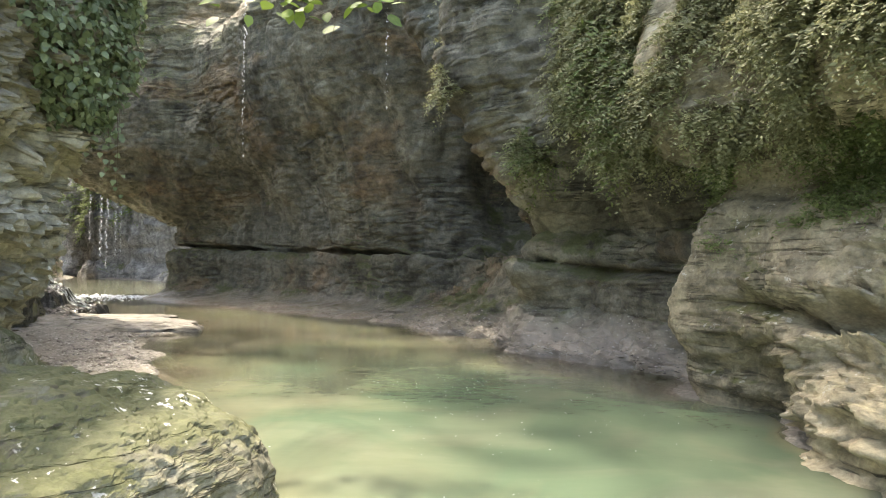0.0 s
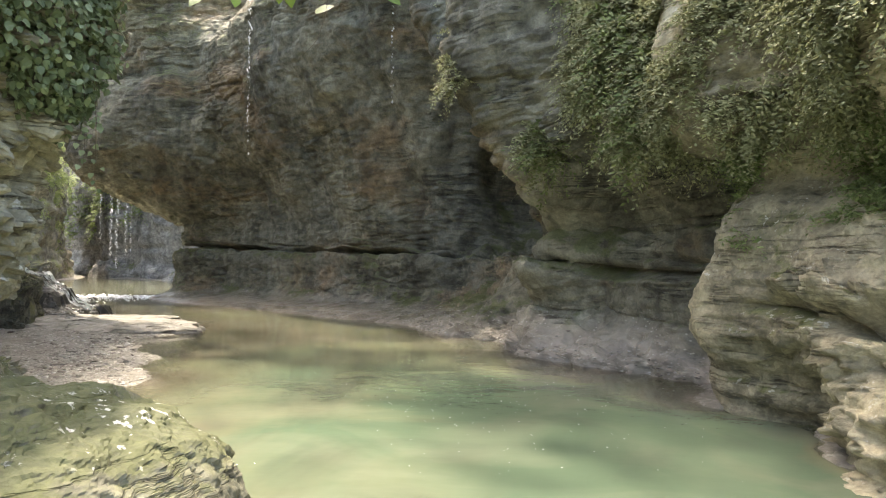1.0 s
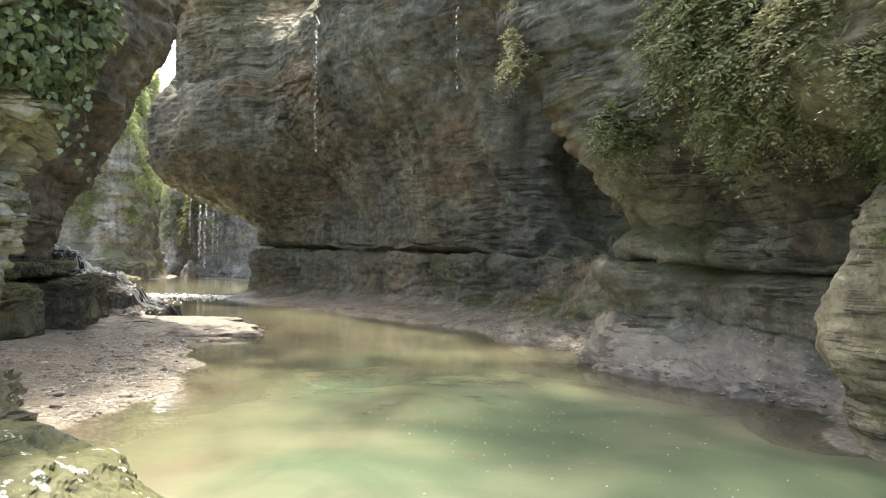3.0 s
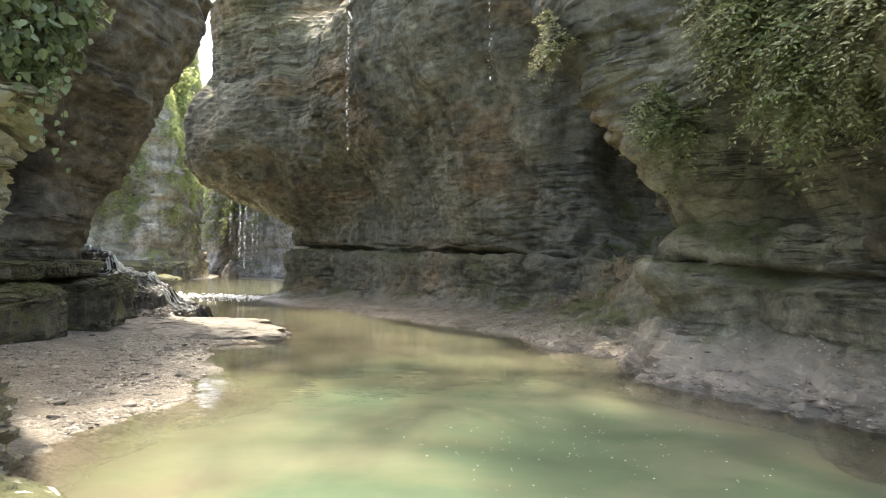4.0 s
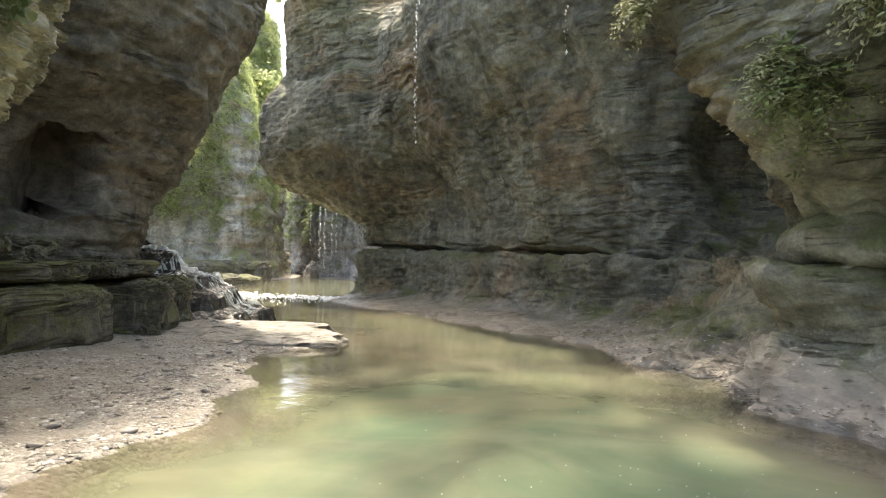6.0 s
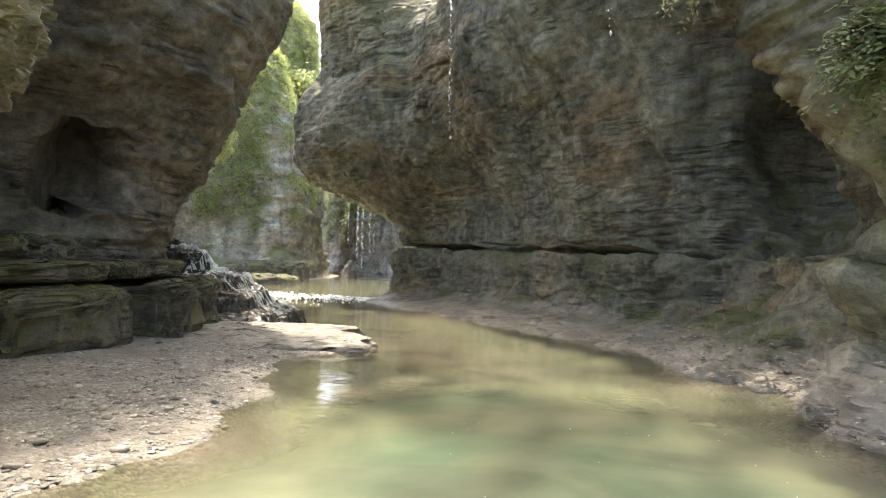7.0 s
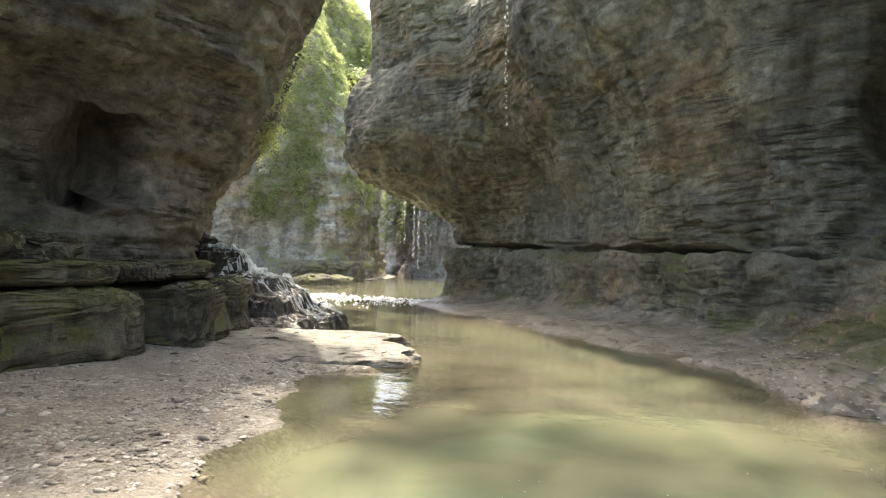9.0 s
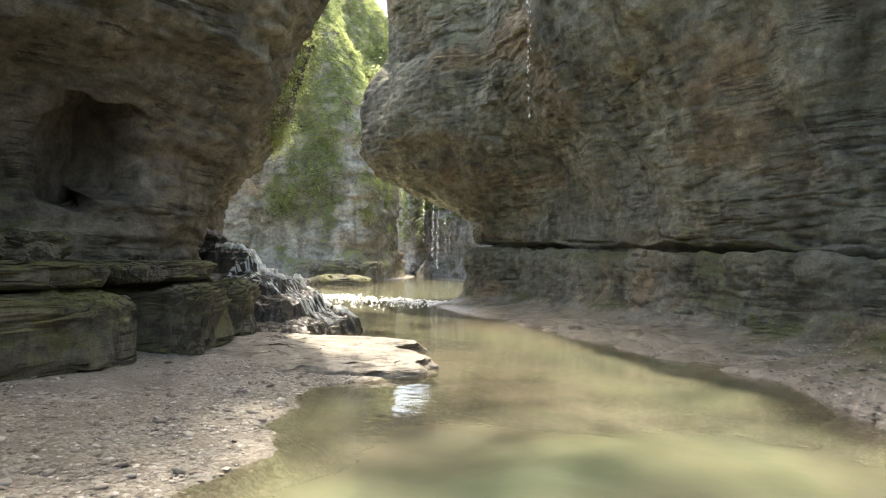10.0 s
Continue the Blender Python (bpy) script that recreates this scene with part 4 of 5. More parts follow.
# ---- ivy on the near rock ----
def leaf_mesh(name, outline, material):
    """A folded leaf, 1 long, tip along +y, facing +z; outline: half widths along it."""
    ys = np.linspace(0, 1, len(outline))
    v, f = [], []
    for y, w in zip(ys, outline):
        v += [(-w, y - (0.12 if 0 < y < 0.3 else 0), 0.10 * w - 0.12 * y * y), (0, y, -0.12 * y * y), (w, y - (0.12 if 0 < y < 0.3 else 0), 0.10 * w - 0.12 * y * y)]
    for k in range(len(outline) - 1):
        for c in (0, 1):
            a = 3 * k + c
            f.append((a, a + 1, a + 4, a + 3))
    me = bpy.data.meshes.new(name)
    me.from_pydata(v, [], f)
    me.shade_smooth()
    me.materials.append(material)
    return me


def leaf_pose(p, n, size, tip):
    """Pose of a leaf whose face looks along n and whose tip points along tip."""
    z = Vector(n).normalized()
    y = Vector(tip) - z * Vector(tip).dot(z)
    y.normalize()
    x = y.cross(z)
    m = Matrix((x, y, z)).transposed().to_4x4()
    m.translation = Vector(p)
    return m @ Matrix.Diagonal((size, size, size, 1))


def object_leaf_material(name, dark, bright, shine):
    n = Nodes(name)
    info = n.add("ShaderNodeObjectInfo")
    col = n.ramp(info.outputs["Random"], (0.0, dark), (0.7, tuple((a + b) / 2 for a, b in zip(dark, bright))), (1.0, bright))
    col = n.mix(n.span(n.noise(30, 3), 0.4, 0.7, 0, 0.3), col, bright)
    n.done(col, shine)
    t = n.add("ShaderNodeBsdfTranslucent")
    n.link(col, t.inputs[0])
    m = n.add("ShaderNodeMixShader")
    m.inputs[0].default_value = 0.25
    n.link(n.bsdf.outputs[0], m.inputs[1])
    n.link(t.outputs[0], m.inputs[2])
    n.link(m.outputs[0], n.out.inputs["Surface"])
    return n.mat


IVY_ONE = object_leaf_material("ivy_leaf_single", (0.08, 0.115, 0.04), (0.3, 0.36, 0.19), 0.45)
IVY_MESH = leaf_mesh("ivy_leaf", (0.02, 0.40, 0.42, 0.3, 0.15, 0.0), IVY_ONE)
BRANCH_ONE = object_leaf_material("branch_leaf_single", (0.07, 0.12, 0.02), (0.22, 0.32, 0.06), 0.6)
BRANCH_MESH = leaf_mesh("branch_leaf", (0.02, 0.22, 0.32, 0.3, 0.17, 0.0), BRANCH_ONE)


def stem(name, points, radius, material, parent=None):
    """A thin tapered round stem through points."""
    pts = np.array(points, float)
    t = np.linspace(0, 1, len(pts))
    fine = pchip(t, pts, np.linspace(0, 1, len(pts) * 5))
    along = unit(np.gradient(fine, axis=0))
    a = unit(np.cross(along, np.array([0.31, 0.2, 0.93])))
    b = np.cross(along, a)
    ring = np.linspace(0, 2 * np.pi, 7)
    r = radius * np.linspace(1, 0.35, len(fine))[:, None, None]
    g = fine[:, None] + r * (np.cos(ring)[None, :, None] * a[:, None] + np.sin(ring)[None, :, None] * b[:, None])
    return fast_mesh(name, g.reshape(-1, 3), grid_faces(*g.shape[:2]), material, parent=parent)


def ivy_zone(p, n):
    """The curtain hangs lowest at the corner of the rock."""
    low = 2.62 - 0.45 * np.exp(-((p[:, 1] - 4.95) / 0.35) ** 2) + 0.22 * vnoise(p * 1.4, 210) + 0.5 * smooth(4.5, 3.9, p[:, 1])
    return (p[:, 2] > low) & (p[:, 2] < 3.7) & (p[:, 1] > 3.7) & (p[:, 1] < 5.5) & (p[:, 0] > -3.6)


ivy = new("ivy")
ivy.location = (-2.6, 4.9, 2.6)
tagged(ivy, "dark green glossy ivy hanging over the mossy rock", "ivy")
ivy_from = Matrix.Translation((2.6, -4.9, -2.6))
p, n = pick(IVYWALL, 270, lambda p, n: ivy_zone(p, n) & (p[:, 2] < 3.5) & (p[:, 1] > 4.0) & (p[:, 1] < 5.6))
strands = []
for x, y, z0, z1 in ((-2.47, 5.02, 2.5, 2.0), (-2.55, 4.92, 2.6, 2.15), (-2.42, 5.08, 2.6, 2.25), (-2.65, 4.75, 2.6, 2.35), (-2.47, 5.15, 2.5, 1.85)):
    strands += [((x + RNG.normal(0, 0.03), y + RNG.normal(0, 0.03), z), (0.5, -0.7, 0.3)) for z in np.arange(z1, z0, 0.055)]
    stem("ivy_stem", [(x - 0.05, y, z0 + 0.3), (x, y, z0), (x + 0.01, y, (z0 + z1) / 2), (x, y + 0.01, z1)], 0.004, WOOD).parent = ivy
    ivy.children[-1].matrix_parent_inverse = ivy_from
for place, normal in [(tuple(a + b * 0.06), b) for a, b in zip(p, n)] + strands:
    face = Vector(normal) + Vector((0.1, -0.35, 0.45)) + Vector(RNG.normal(0, 0.3, 3))
    ob = new("leaf", IVY_MESH)
    ob.parent = ivy
    ob.matrix_basis = ivy_from @ leaf_pose(place, face, RNG.uniform(0.036, 0.062), Vector((0, 0, -1)) + Vector(RNG.normal(0, 0.35, 3)))


def leaf_cloud(p, n, size, outline=0.36):
    """Many single leaves as one mesh: four-sided, folded, tip hanging."""
    m = len(p)
    z = unit(n + np.array([0.1, -0.3, 0.45]) + RNG.normal(0, 0.35, (m, 3)))
    y = np.array([0, 0, -1.0]) + RNG.normal(0, 0.45, (m, 3))
    y = unit(y - z * (y * z).sum(1, keepdims=True))
    x = np.cross(y, z)
    sz = size * RNG.uniform(0.6, 1.25, (m, 1))
    v = np.stack([p, p + y * sz * 0.18 - x * sz * outline, p + y * sz * 0.6 - x * sz * outline * 0.85, p + y * sz - z * sz * 0.1,
                  p + y * sz * 0.6 + x * sz * outline * 0.85, p + y * sz * 0.18 + x * sz * outline], 1)
    b = np.arange(m)[:, None] * 6
    return v.reshape(-1, 3), np.concatenate([b + np.array([[0, 3, 2, 1]]), b + np.array([[0, 5, 4, 3]])])


p, n = pick(IVYWALL, 5200, ivy_zone)
v, f = leaf_cloud(p + n * RNG.uniform(0.02, 0.1, (len(p), 1)), n, 0.062)
tagged(fast_mesh("ivy_curtain", v, f, IVY_LEAF, False), "thick curtain of dark glossy ivy leaves", "ivy", kind="stuff")

# ---- leafy branch hanging in from above, with a bare root ----
branch = new("hanging_branch")
branch.location = (-2.4, 5.2, 3.9)
tagged(branch, "thin leafy branch with pale green leaves hanging over the river", "branch")
b_from = Matrix.Translation((2.4, -5.2, -3.9))
for name, pts, r in (("twig", [(-2.4, 5.2, 3.9), (-1.9, 5.1, 3.6), (-1.3, 5.0, 3.42), (-0.7, 5.0, 3.38), (-0.25, 4.95, 3.3)], 0.008),
                     ("twig", [(-1.0, 5.0, 3.4), (-0.75, 5.0, 3.25), (-0.5, 5.0, 3.12)], 0.004),
                     ("dangling_root", [(-0.62, 5.0, 3.36), (-0.66, 5.0, 3.1), (-0.72, 5.0, 2.9), (-0.85, 5.0, 2.76)], 0.003)):
    ob = stem(name, pts, r, WOOD, branch)
    ob.matrix_parent_inverse = b_from
for k in range(44):
    t = RNG.uniform(0.25, 1)
    place = Vector((-2.1 + 1.9 * t, 5.0 + RNG.normal(0, 0.12), 3.4 - 0.12 * t + RNG.normal(0, 0.08)))
    ob = new("leaf", BRANCH_MESH)
    ob.parent = branch
    ob.matrix_basis = b_from @ leaf_pose(place, Vector((0, -0.6, 0.7)) + Vector(RNG.normal(0, 0.4, 3)), RNG.uniform(0.1, 0.17), Vector(RNG.normal(0, 0.6, 3)) + Vector((0.3, 0, -0.6)))


# ---- trees ----
def tree(x, y, z, height, spread, lean, leaves, size, seed, label):
    """Tapered trunk with limbs, and a crown of leaf clumps with gaps."""
    rng = np.random.default_rng(seed)
    root = new("tree")
    root.location = (x, y, z)
    tagged(root, label, "tree")
    top = np.array([lean[0], lean[1], height * 0.75])
    stem("trunk", [(0, 0, -0.5), top * 0.3 + (0.1, 0, 0), top * 0.65, top], 0.03 * height, WOOD, root)
    clumps = []
    for k in range(9):
        a = rng.uniform(0, 2 * np.pi)
        start = top * rng.uniform(0.35, 0.95)
        end = start + np.array([math.cos(a), math.sin(a), rng.uniform(0.0, 0.6)]) * spread * rng.uniform(0.5, 1.0)
        stem("limb", [start, (start + end) / 2 + (0, 0, 0.1 * spread), end], 0.01 * height, WOOD, root)
        clumps += [start + (end - start) * u + rng.normal(0, 0.15 * spread, 3) for u in (0.4, 0.6, 0.8, 1.0, 1.1)]
    clumps = np.array(clumps)
    k = rng.integers(0, len(clumps), leaves)
    off = rng.normal(0, 1, (leaves, 3))
    p = clumps[k] + off * spread * 0.13
    v, f = leaf_cloud(p, unit(off), size)
    fast_mesh("crown", v, f, TREE_LEAF, False, root)
    return root


for k, (x, y, z, h, w, many) in enumerate(((-33.0, 41.5, 7.5, 11.0, 2.4, 4200), (-36.0, 43.5, 13.0, 8.0, 2.6, 4200))):
    tree(x, y, z, h, w, (1.2, -0.8), many, 0.26, 900 + k, "sunlit leafy tree growing on the far canyon wall")
# rim trees added above the view to shade and dapple the gorge they lean over
tree(-3.0, 20.5, 10.5, 7.0, 3.8, (-1.2, -4.5), 750, 0.34, 950, "tall unseen leafy tree leaning from the gorge rim, added to dapple the light")
tree(-11.5, 13.2, 9.6, 5.0, 3.2, (5.0, 0.0), 3400, 0.3, 951, "unseen leafy tree leaning over the gorge from its rim, added to shade the bank")
tree(4.5, 11.5, 8.6, 5.0, 2.6, (-4.8, -2.8), 3600, 0.22, 953, "small unseen leafy tree above the buttress, added to shade it")
tree(3.0, 14.0, 10.0, 5.0, 4.2, (-5.8, -1.6), 3400, 0.28, 954, "unseen leafy tree leaning far out from the rim, added to shade the pool")
tree(-16.2, 19.6, 9.5, 5.0, 2.6, (3.8, 0.9), 1300, 0.3, 952, "small leafy tree reaching out over the cascade, added to shade it")

def far_cover(p, n):
    """Thick above, thinning down the pillar, bare on the washed rock between."""
    patch = vnoise(p * np.array([0.5, 0.5, 0.22]), 221) + 0.6 * vnoise(p * 1.1, 224)
    return (p[:, 2] < 23) & (p[:, 2] > 1.8) & (patch + 0.16 * (p[:, 2] - 6.0) > 0.2) & (p[:, 0] > -40) & (p[:, 1] < 46)


p, n = pick(FARLEFT, 19000, far_cover)
greenery("cliff_plants", p, n, TREE_LEAF, "sunlit plants hanging on the far cliff", "plants", 0.75, 9, 0.19, droop=0.9)
p, n = pick(FARBACK, 1500, lambda p, n: (p[:, 2] > 4.6 + 2 * vnoise(p * 0.3, 222)) & (p[:, 2] < 9), -1)
greenery("cliff_plants", p, n, SHRUB_LEAF, "plants hanging on the shaded far wall", "plants", 0.8, 9, 0.28)
p, n = pick(LEFT, 900, lambda p, n: (p[:, 2] > 4.4) & (p[:, 2] < 7.5) & (p[:, 1] > 14.5) & (p[:, 1] < 19) & (vnoise(p * 0.9, 223) > -0.1))
greenery("hanging_plants", p, n, TREE_LEAF, "bright plants trailing from the lip of the overhang", "plants", 0.4, 10, 0.12)


# ---- running water ----
def white_water(name, pts, widths, count, label, seed):
    """Thin white flakes and threads along pts (x, y) on the wet rock: white water running down, and painted glints."""
    rng = np.random.default_rng(seed)
    pts = np.array([(x, y, 0.0) for x, y in pts])
    t = np.linspace(0, 1, len(pts))
    u = np.sort(rng.uniform(0, 1, count))
    mid = pchip(t, pts, u)
    flow = unit(pchip(t, pts, np.minimum(u + 0.02, 1.0)) - pchip(t, pts, np.maximum(u - 0.02, 0.0)))
    side = np.cross(flow, np.array([0, 0, 1.0]))
    w = np.interp(u, t, widths)
    lane = np.round(rng.uniform(-1, 1, count) * 3) / 3 + rng.normal(0, 0.1, count)
    c = mid + side * (w * lane)[:, None]
    ln, wd = rng.uniform(0.02, 0.07, (count, 1)), rng.uniform(0.004, 0.016, (count, 1))
    v = np.stack([c - flow * ln, c + side * wd, c + flow * ln, c - side * wd], 1).reshape(-1, 3)
    ground = np.maximum(slope_height(v * np.array([1, 1, 0.0])), 0.0)
    v[:, 2] = ground + np.repeat(rng.uniform(0.015, 0.05, count), 4)
    return tagged(fast_mesh(name, v, np.arange(count * 4).reshape(-1, 4), FOAM), label, "waterfall", kind="stuff")


def stream(pts, widths, label, seed):
    """A ribbon of white water that clings to the wet rock, ragged at its edges."""
    rng = np.random.default_rng(seed)
    way = np.array([(x, y, 0.0) for x, y in pts])
    t, u = np.linspace(0, 1, len(way)), np.linspace(0, 1, 70)
    mid = pchip(t, way, u)
    side = np.cross(unit(np.gradient(mid, axis=0)), np.array([0, 0, 1.0]))
    across = np.linspace(-1, 1, 9)
    w = np.interp(u, t, widths) * (1 + 0.35 * rng.normal(0, 1, 70))
    g = mid[:, None] + side[:, None] * (w[:, None] * across)[..., None]
    top = np.maximum(slope_height(g.reshape(-1, 3) * np.array([1, 1, 0.0])), 0.0).reshape(70, 9)
    g[..., 2] = top.max(1)[:, None] * 0.5 + top * 0.5 + 0.03 + 0.025 * (1 - across ** 2) + rng.normal(0, 0.012, (70, 9))
    g[:, (0, -1), 2] -= 0.05
    return tagged(fast_mesh("cascade", g.reshape(-1, 3), grid_faces(70, 9), FOAM), label, "waterfall", kind="stuff")


stream([(-11.4, 13.9), (-11.0, 14.12), (-10.7, 14.22), (-10.2, 14.35)], (0.05, 0.06, 0.08, 0.12), "white cascade falling over the wet rock", 400)
stream([(-11.1, 14.2), (-10.75, 14.42), (-10.4, 14.62)], (0.03, 0.05, 0.07), "side thread of the white cascade on wet rock", 401)
stream([(-10.2, 14.4), (-9.95, 14.9), (-9.8, 15.5), (-10.1, 16.3)], (0.06, 0.07, 0.09, 0.2), "white water spilling from rock into the river", 402)
white_water("cascade", [(-10.7, 14.2), (-10.2, 14.5), (-9.95, 15.1), (-10.1, 16.0)], (0.15, 0.2, 0.2, 0.3), 900, "spray and broken white water beside the cascade", 404)
# sparkle of the wet rock, modelled as small white flakes
white_water("cascade", [(-10.6, 13.6), (-10.0, 14.0), (-9.4, 14.3), (-8.9, 14.6)], (0.2, 0.45, 0.55, 0.4), 420, "white flakes scattered over the wet rock as painted glints", 403)
for k, (x, y) in enumerate(((-9.0, 14.55), (-9.15, 14.8), (-8.9, 14.3))):
    white_water("trickle", [(x - 0.3, y - 0.12), (x, y), (x + 0.25, y + 0.08)], (0.02, 0.02, 0.03), 70, "thin trickle down the rock edge", 405 + k)


def rapids():
    """Broken white water in the shallows: many small crests."""
    p = np.stack([RNG.uniform(-18.0, -11.2, 520), RNG.normal(0, 0.6, 520) - RNG.exponential(0.9, 520), np.full(520, 0.004)], 1)
    p[:, 1] += 23.0 - 0.1 * (p[:, 0] + 14)
    p = p[inside_river(p[:, :2])]
    m = len(p)
    a = np.linspace(0, 2 * np.pi, 7)[:-1]
    r = RNG.uniform(0.02, 0.085, (m, 1)) * np.where(p[:, 1:2] < 22.0, 0.5, 1.0)
    ring = np.stack([np.cos(a) * r * 1.7, np.sin(a) * r * 0.7, np.zeros((m, 6))], 2) + p[:, None]
    topv = p + np.array([0, 0, 1]) * RNG.uniform(0.01, 0.04, (m, 1))
    v = np.concatenate([ring, topv[:, None]], 1)
    b = np.arange(m)[:, None, None] * 7
    k = np.arange(6)
    f = np.stack([k, (k + 1) % 6, np.full(6, 6)], 1)[None] + b
    return tagged(fast_mesh("rapids", v.reshape(-1, 3), f.reshape(-1, 3), FOAM), "band of broken white water across the shallows", "rapids", kind="stuff")


rapids()


def beads(name, columns, label, seed):
    """Falling drops: columns of small elongated beads (x, y, top, bottom, spacing, size)."""
    rng = np.random.default_rng(seed)
    v, f = [], []
    for x, y, top, low, gap, size in columns:
        z = np.arange(low, top, gap)
        m = len(z)
        c = np.stack([x + rng.normal(0, size * 1.1, m), y + rng.normal(0, size * 1.1, m), z + rng.uniform(-gap, gap, m)], 1)
        r = size * rng.uniform(0.3, 1.0, m) * rng.choice([0.5, 1.0, 1.5], m)
        for (cx, cy, cz), q in zip(c, r):
            b = len(v)
            v += [(cx, cy, cz + q * 1.8), (cx + q, cy, cz), (cx, cy + q, cz), (cx - q, cy, cz), (cx, cy - q, cz), (cx, cy, cz - q * 1.8)]
            f += [(b, b + 1, b + 2), (b, b + 2, b + 3), (b, b + 3, b + 4), (b, b + 4, b + 1), (b + 5, b + 2, b + 1), (b + 5, b + 3, b + 2), (b + 5, b + 4, b + 3), (b + 5, b + 1, b + 4)]
    return tagged(mesh_object(name, v, f, DROPS), label, "falling water", kind="stuff")


beads("falling_drops", [(-6.2, 17.2, 10.5, 4.2, 0.05, 0.022)], "thin broken thread of falling water drops", 31)
beads("falling_drops", [(-1.4, 12.05, 8.0, 4.3, 0.05, 0.016)], "thin thread of drops falling from the overhang", 32)
beads("falling_drops", [(-27.2, 42.9, 5.9, 2.6, 0.06, 0.034), (-26.4, 42.9, 5.9, 1.6, 0.05, 0.042), (-25.9, 42.8, 5.9, 0.8, 0.05, 0.042), (-25.2, 42.7, 5.9, 1.4, 0.06, 0.036), (-24.7, 42.5, 5.6, 1.9, 0.06, 0.03)],
      "sunlit threads of water dripping from the far wall", 33)


def specks():
    """Foam bubbles and petals floating on the pool."""
    m = 240
    p = np.stack([RNG.normal(0.5, 0.9, m), RNG.normal(6.9, 1.6, m), np.full(m, 0.004)], 1)
    p = p[inside_river(p[:, :2])]
    m = len(p)
    a = np.linspace(0, 2 * np.pi, 7)[:-1]
    r = RNG.uniform(0.002, 0.0065, (m, 1))
    v = np.stack([np.cos(a) * r, np.sin(a) * r, np.zeros((m, 6))], 2) + p[:, None]
    up = p + np.array([0, 0, 1]) * r * 0.5
    v = np.concatenate([v, up[:, None]], 1)
    k = np.arange(6)
    f = np.stack([k, (k + 1) % 6, np.full(6, 6)], 1)[None] + np.arange(m)[:, None, None] * 7
    return tagged(fast_mesh("foam_specks", v.reshape(-1, 3), f.reshape(-1, 3), FOAM), "small white foam specks drifting on the pool", "foam", kind="stuff")


specks()


# ---- pebbles on the bank ----
def pebble_material():
    n = Nodes("pebble")
    info = n.add("ShaderNodeObjectInfo")
    col = n.ramp(info.outputs["Random"], (0.0, (0.15, 0.13, 0.11)), (0.3, (0.26, 0.235, 0.203)), (0.75, (0.37, 0.343, 0.305)), (1.0, (0.5, 0.475, 0.435)))
    col = n.mix(0.4, col, n.ramp(n.noise(60, 6, 0.7), (0.3, (0.3, 0.3, 0.3)), (0.7, (0.85, 0.85, 0.85))), "OVERLAY")
    return n.done(col, 0.7)


def gravel_material():
    n = Nodes("gravel_stones")
    g = n.add("ShaderNodeNewGeometry")
    return n.done(n.ramp(g.outputs["Random Per Island"], (0.0, (0.14, 0.122, 0.103)), (0.4, (0.26, 0.235, 0.203)), (0.8, (0.36, 0.333, 0.298)), (1.0, (0.5, 0.475, 0.435))), 0.75)


def pebble_mesh(k):
    rng = np.random.default_rng(500 + k)
    bm = bmesh.new()
    bmesh.ops.create_icosphere(bm, subdivisions=1, radius=1)
    for vert in bm.verts:
        vert.co *= 1 + rng.normal(0, 0.12)
        vert.co.z *= 0.38
        vert.co.x *= 1.3
    me = bpy.data.meshes.new("pebble")
    bm.to_mesh(me)
    bm.free()
    me.shade_smooth()
    me.materials.append(PEBBLE)
    return me


PEBBLE = pebble_material()
PEBBLES = [pebble_mesh(k) for k in range(6)]
bank = bpy.data.objects["ground"]


def bank_places(m):
    q = np.stack([RNG.uniform(-7.3, -3.3, m * 6), RNG.uniform(6.0, 11.4, m * 6)], 1)
    p3 = np.concatenate([q, q[:, :1] * 0], 1)
    d = shore_distance(q, LEFT_SHORE)
    band = np.exp(-((d - 0.5) / 0.8) ** 2) + 0.8 * np.exp(-((d - 2.6) / 0.45) ** 2)
    keep = ~inside_river(q) & (band + 0.3 * vnoise(p3 * 1.2, 230) > RNG.uniform(0, 1.1, len(q)))
    q = q[keep][:m]
    return q, bed_height(q)


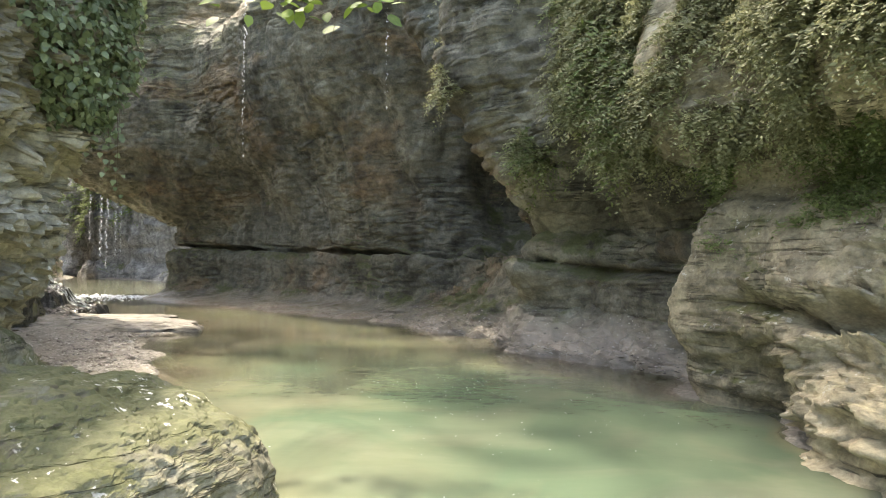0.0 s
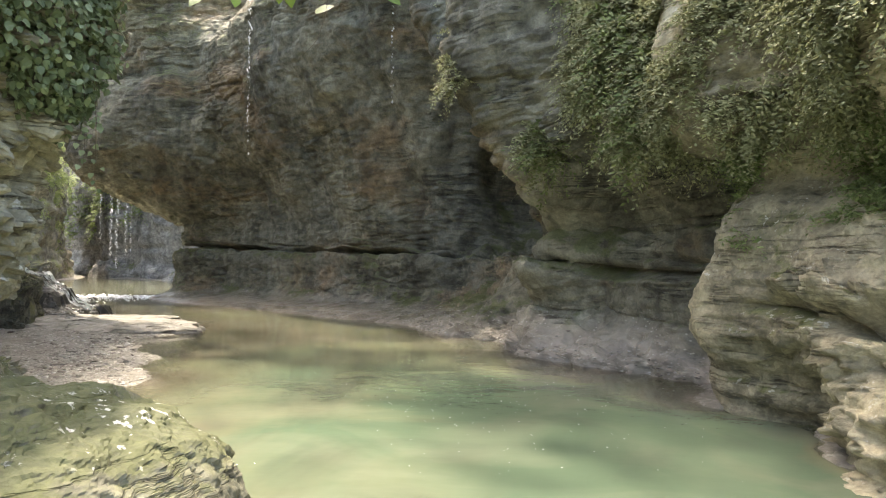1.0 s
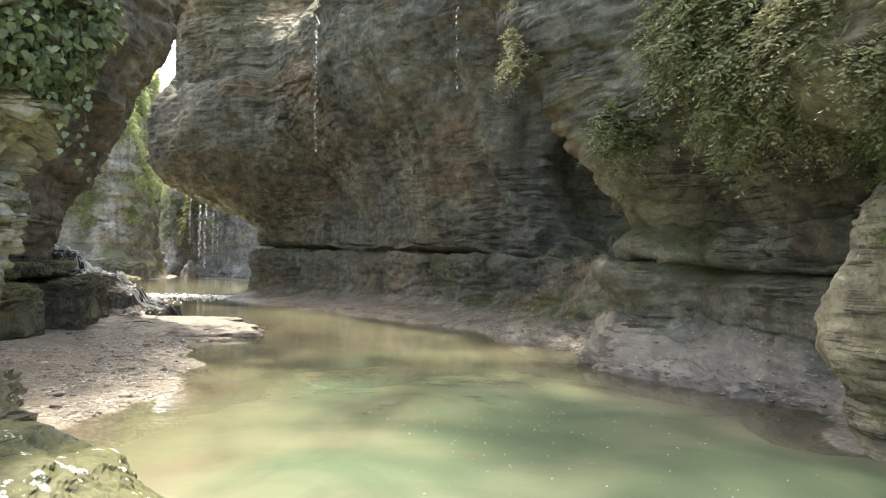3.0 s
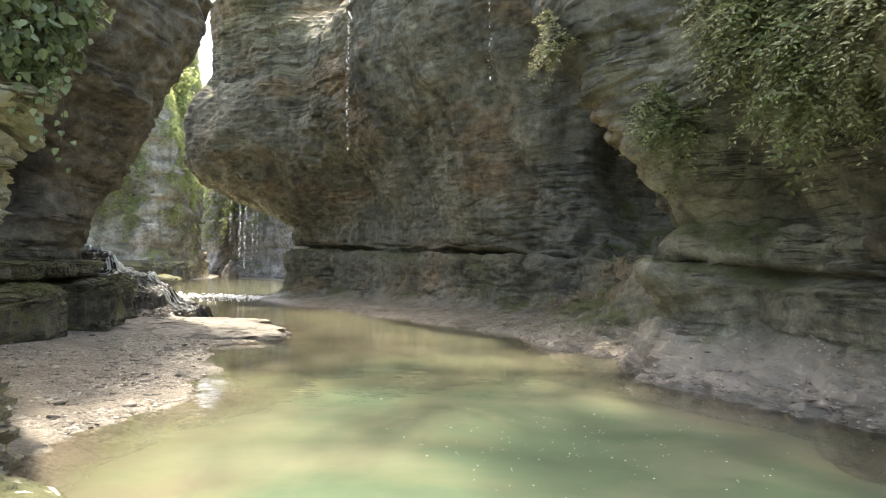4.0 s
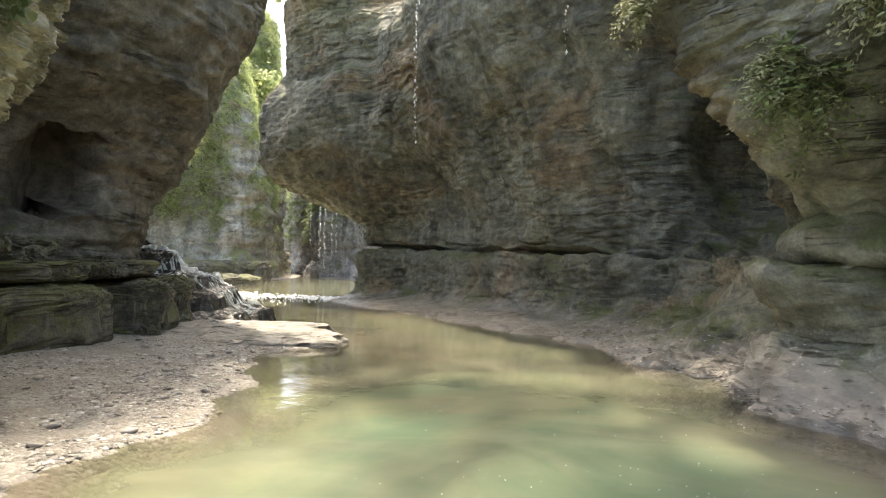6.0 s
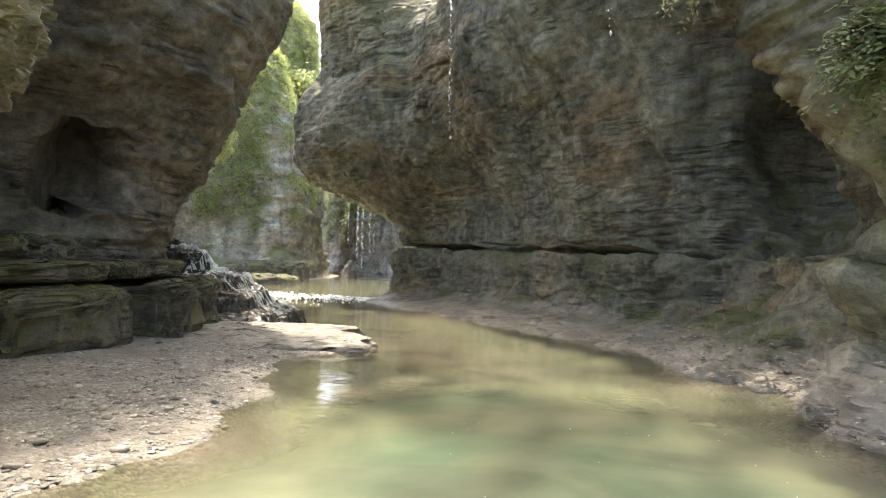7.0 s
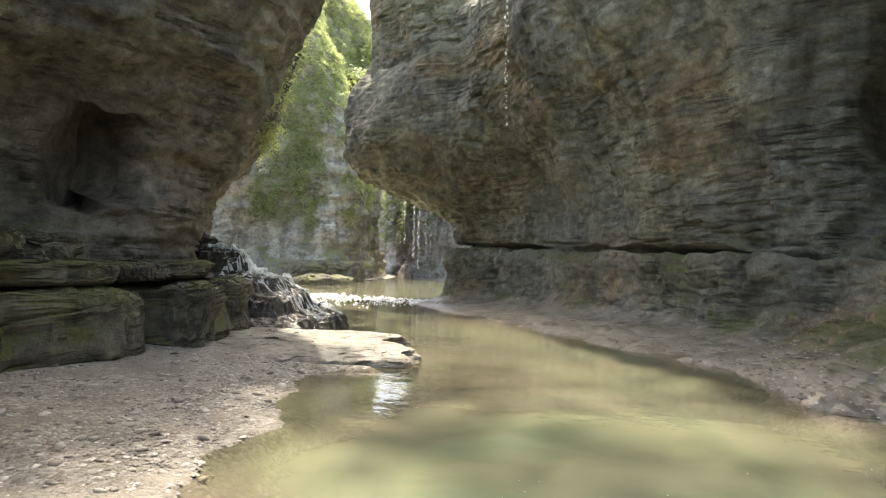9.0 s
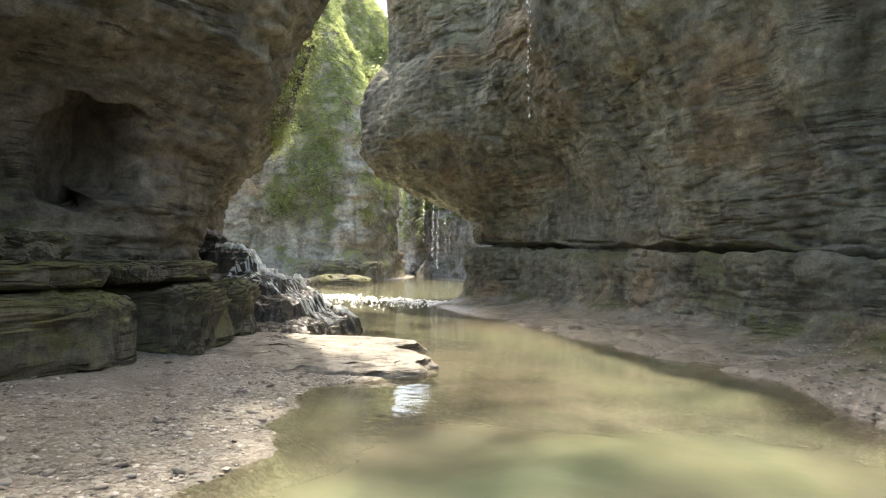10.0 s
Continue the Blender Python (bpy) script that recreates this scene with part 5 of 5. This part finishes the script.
q, z = bank_places(300)
for (x, y), h in zip(q, z):
    ob = new("pebble", PEBBLES[RNG.integers(6)])
    ob.parent = bank
    r = RNG.choice([0.016, 0.022, 0.03, 0.042, 0.055], p=[0.3, 0.3, 0.2, 0.14, 0.06])
    ob.matrix_basis = pose(x, y, h + r * 0.1, RNG.normal(0, 12), RNG.normal(0, 12), RNG.uniform(0, 360)) @ Matrix.Diagonal((r, r, r, 1))
q, z = bank_places(6500)
rad = RNG.uniform(0.008, 0.024, (len(q), 1, 1)) * RNG.choice([0.7, 1.0, 1.4], (len(q), 1, 1))
octa = np.array([(1.2, 0, 0), (0, 1, 0), (-1.2, 0, 0), (0, -1, 0), (0.35, 0.2, 0.38), (0, 0, -0.4)])
turn = RNG.uniform(0, 2 * np.pi, len(q))
c, s_ = np.cos(turn), np.sin(turn)
pts = octa[None] * rad * RNG.uniform(0.7, 1.2, (len(q), 6, 1))
pts = np.stack([pts[..., 0] * c[:, None] - pts[..., 1] * s_[:, None], pts[..., 0] * s_[:, None] + pts[..., 1] * c[:, None], pts[..., 2]], 2)
pts += np.concatenate([q, z[:, None]], 1)[:, None]
faces = np.array([(0, 1, 4), (1, 2, 4), (2, 3, 4), (3, 0, 4), (1, 0, 5), (2, 1, 5), (3, 2, 5), (0, 3, 5)])
gravel = fast_mesh("gravel", pts.reshape(-1, 3), (faces[None] + np.arange(len(q))[:, None, None] * 6).reshape(-1, 3), gravel_material(), False)
tagged(gravel, "small pale river gravel on the bank", "gravel", kind="stuff")

p, n = pick(RIGHT, 2000, lambda p, n: (p[:, 2] > 0.0) & (p[:, 2] < 0.5) & (p[:, 1] > 8.0) & (p[:, 1] < 16.5) & (RNG.uniform(0, 1, len(p)) > p[:, 2] * 2), -1)
rad = RNG.uniform(0.01, 0.035, (len(p), 1, 1)) * RNG.choice([0.8, 1.1, 1.6], (len(p), 1, 1), p=[0.7, 0.23, 0.07])
turn = RNG.uniform(0, 2 * np.pi, len(p))
c, s_ = np.cos(turn), np.sin(turn)
pts = octa[None] * rad * RNG.uniform(0.7, 1.2, (len(p), 6, 1))
pts = np.stack([pts[..., 0] * c[:, None] - pts[..., 1] * s_[:, None], pts[..., 0] * s_[:, None] + pts[..., 1] * c[:, None], pts[..., 2]], 2) + p[:, None]
tagged(fast_mesh("rubble", pts.reshape(-1, 3), (faces[None] + np.arange(len(p))[:, None, None] * 6).reshape(-1, 3), gravel.data.materials[0], False),
       "wet rubble along the foot of the rock bank", "rubble", kind="stuff")
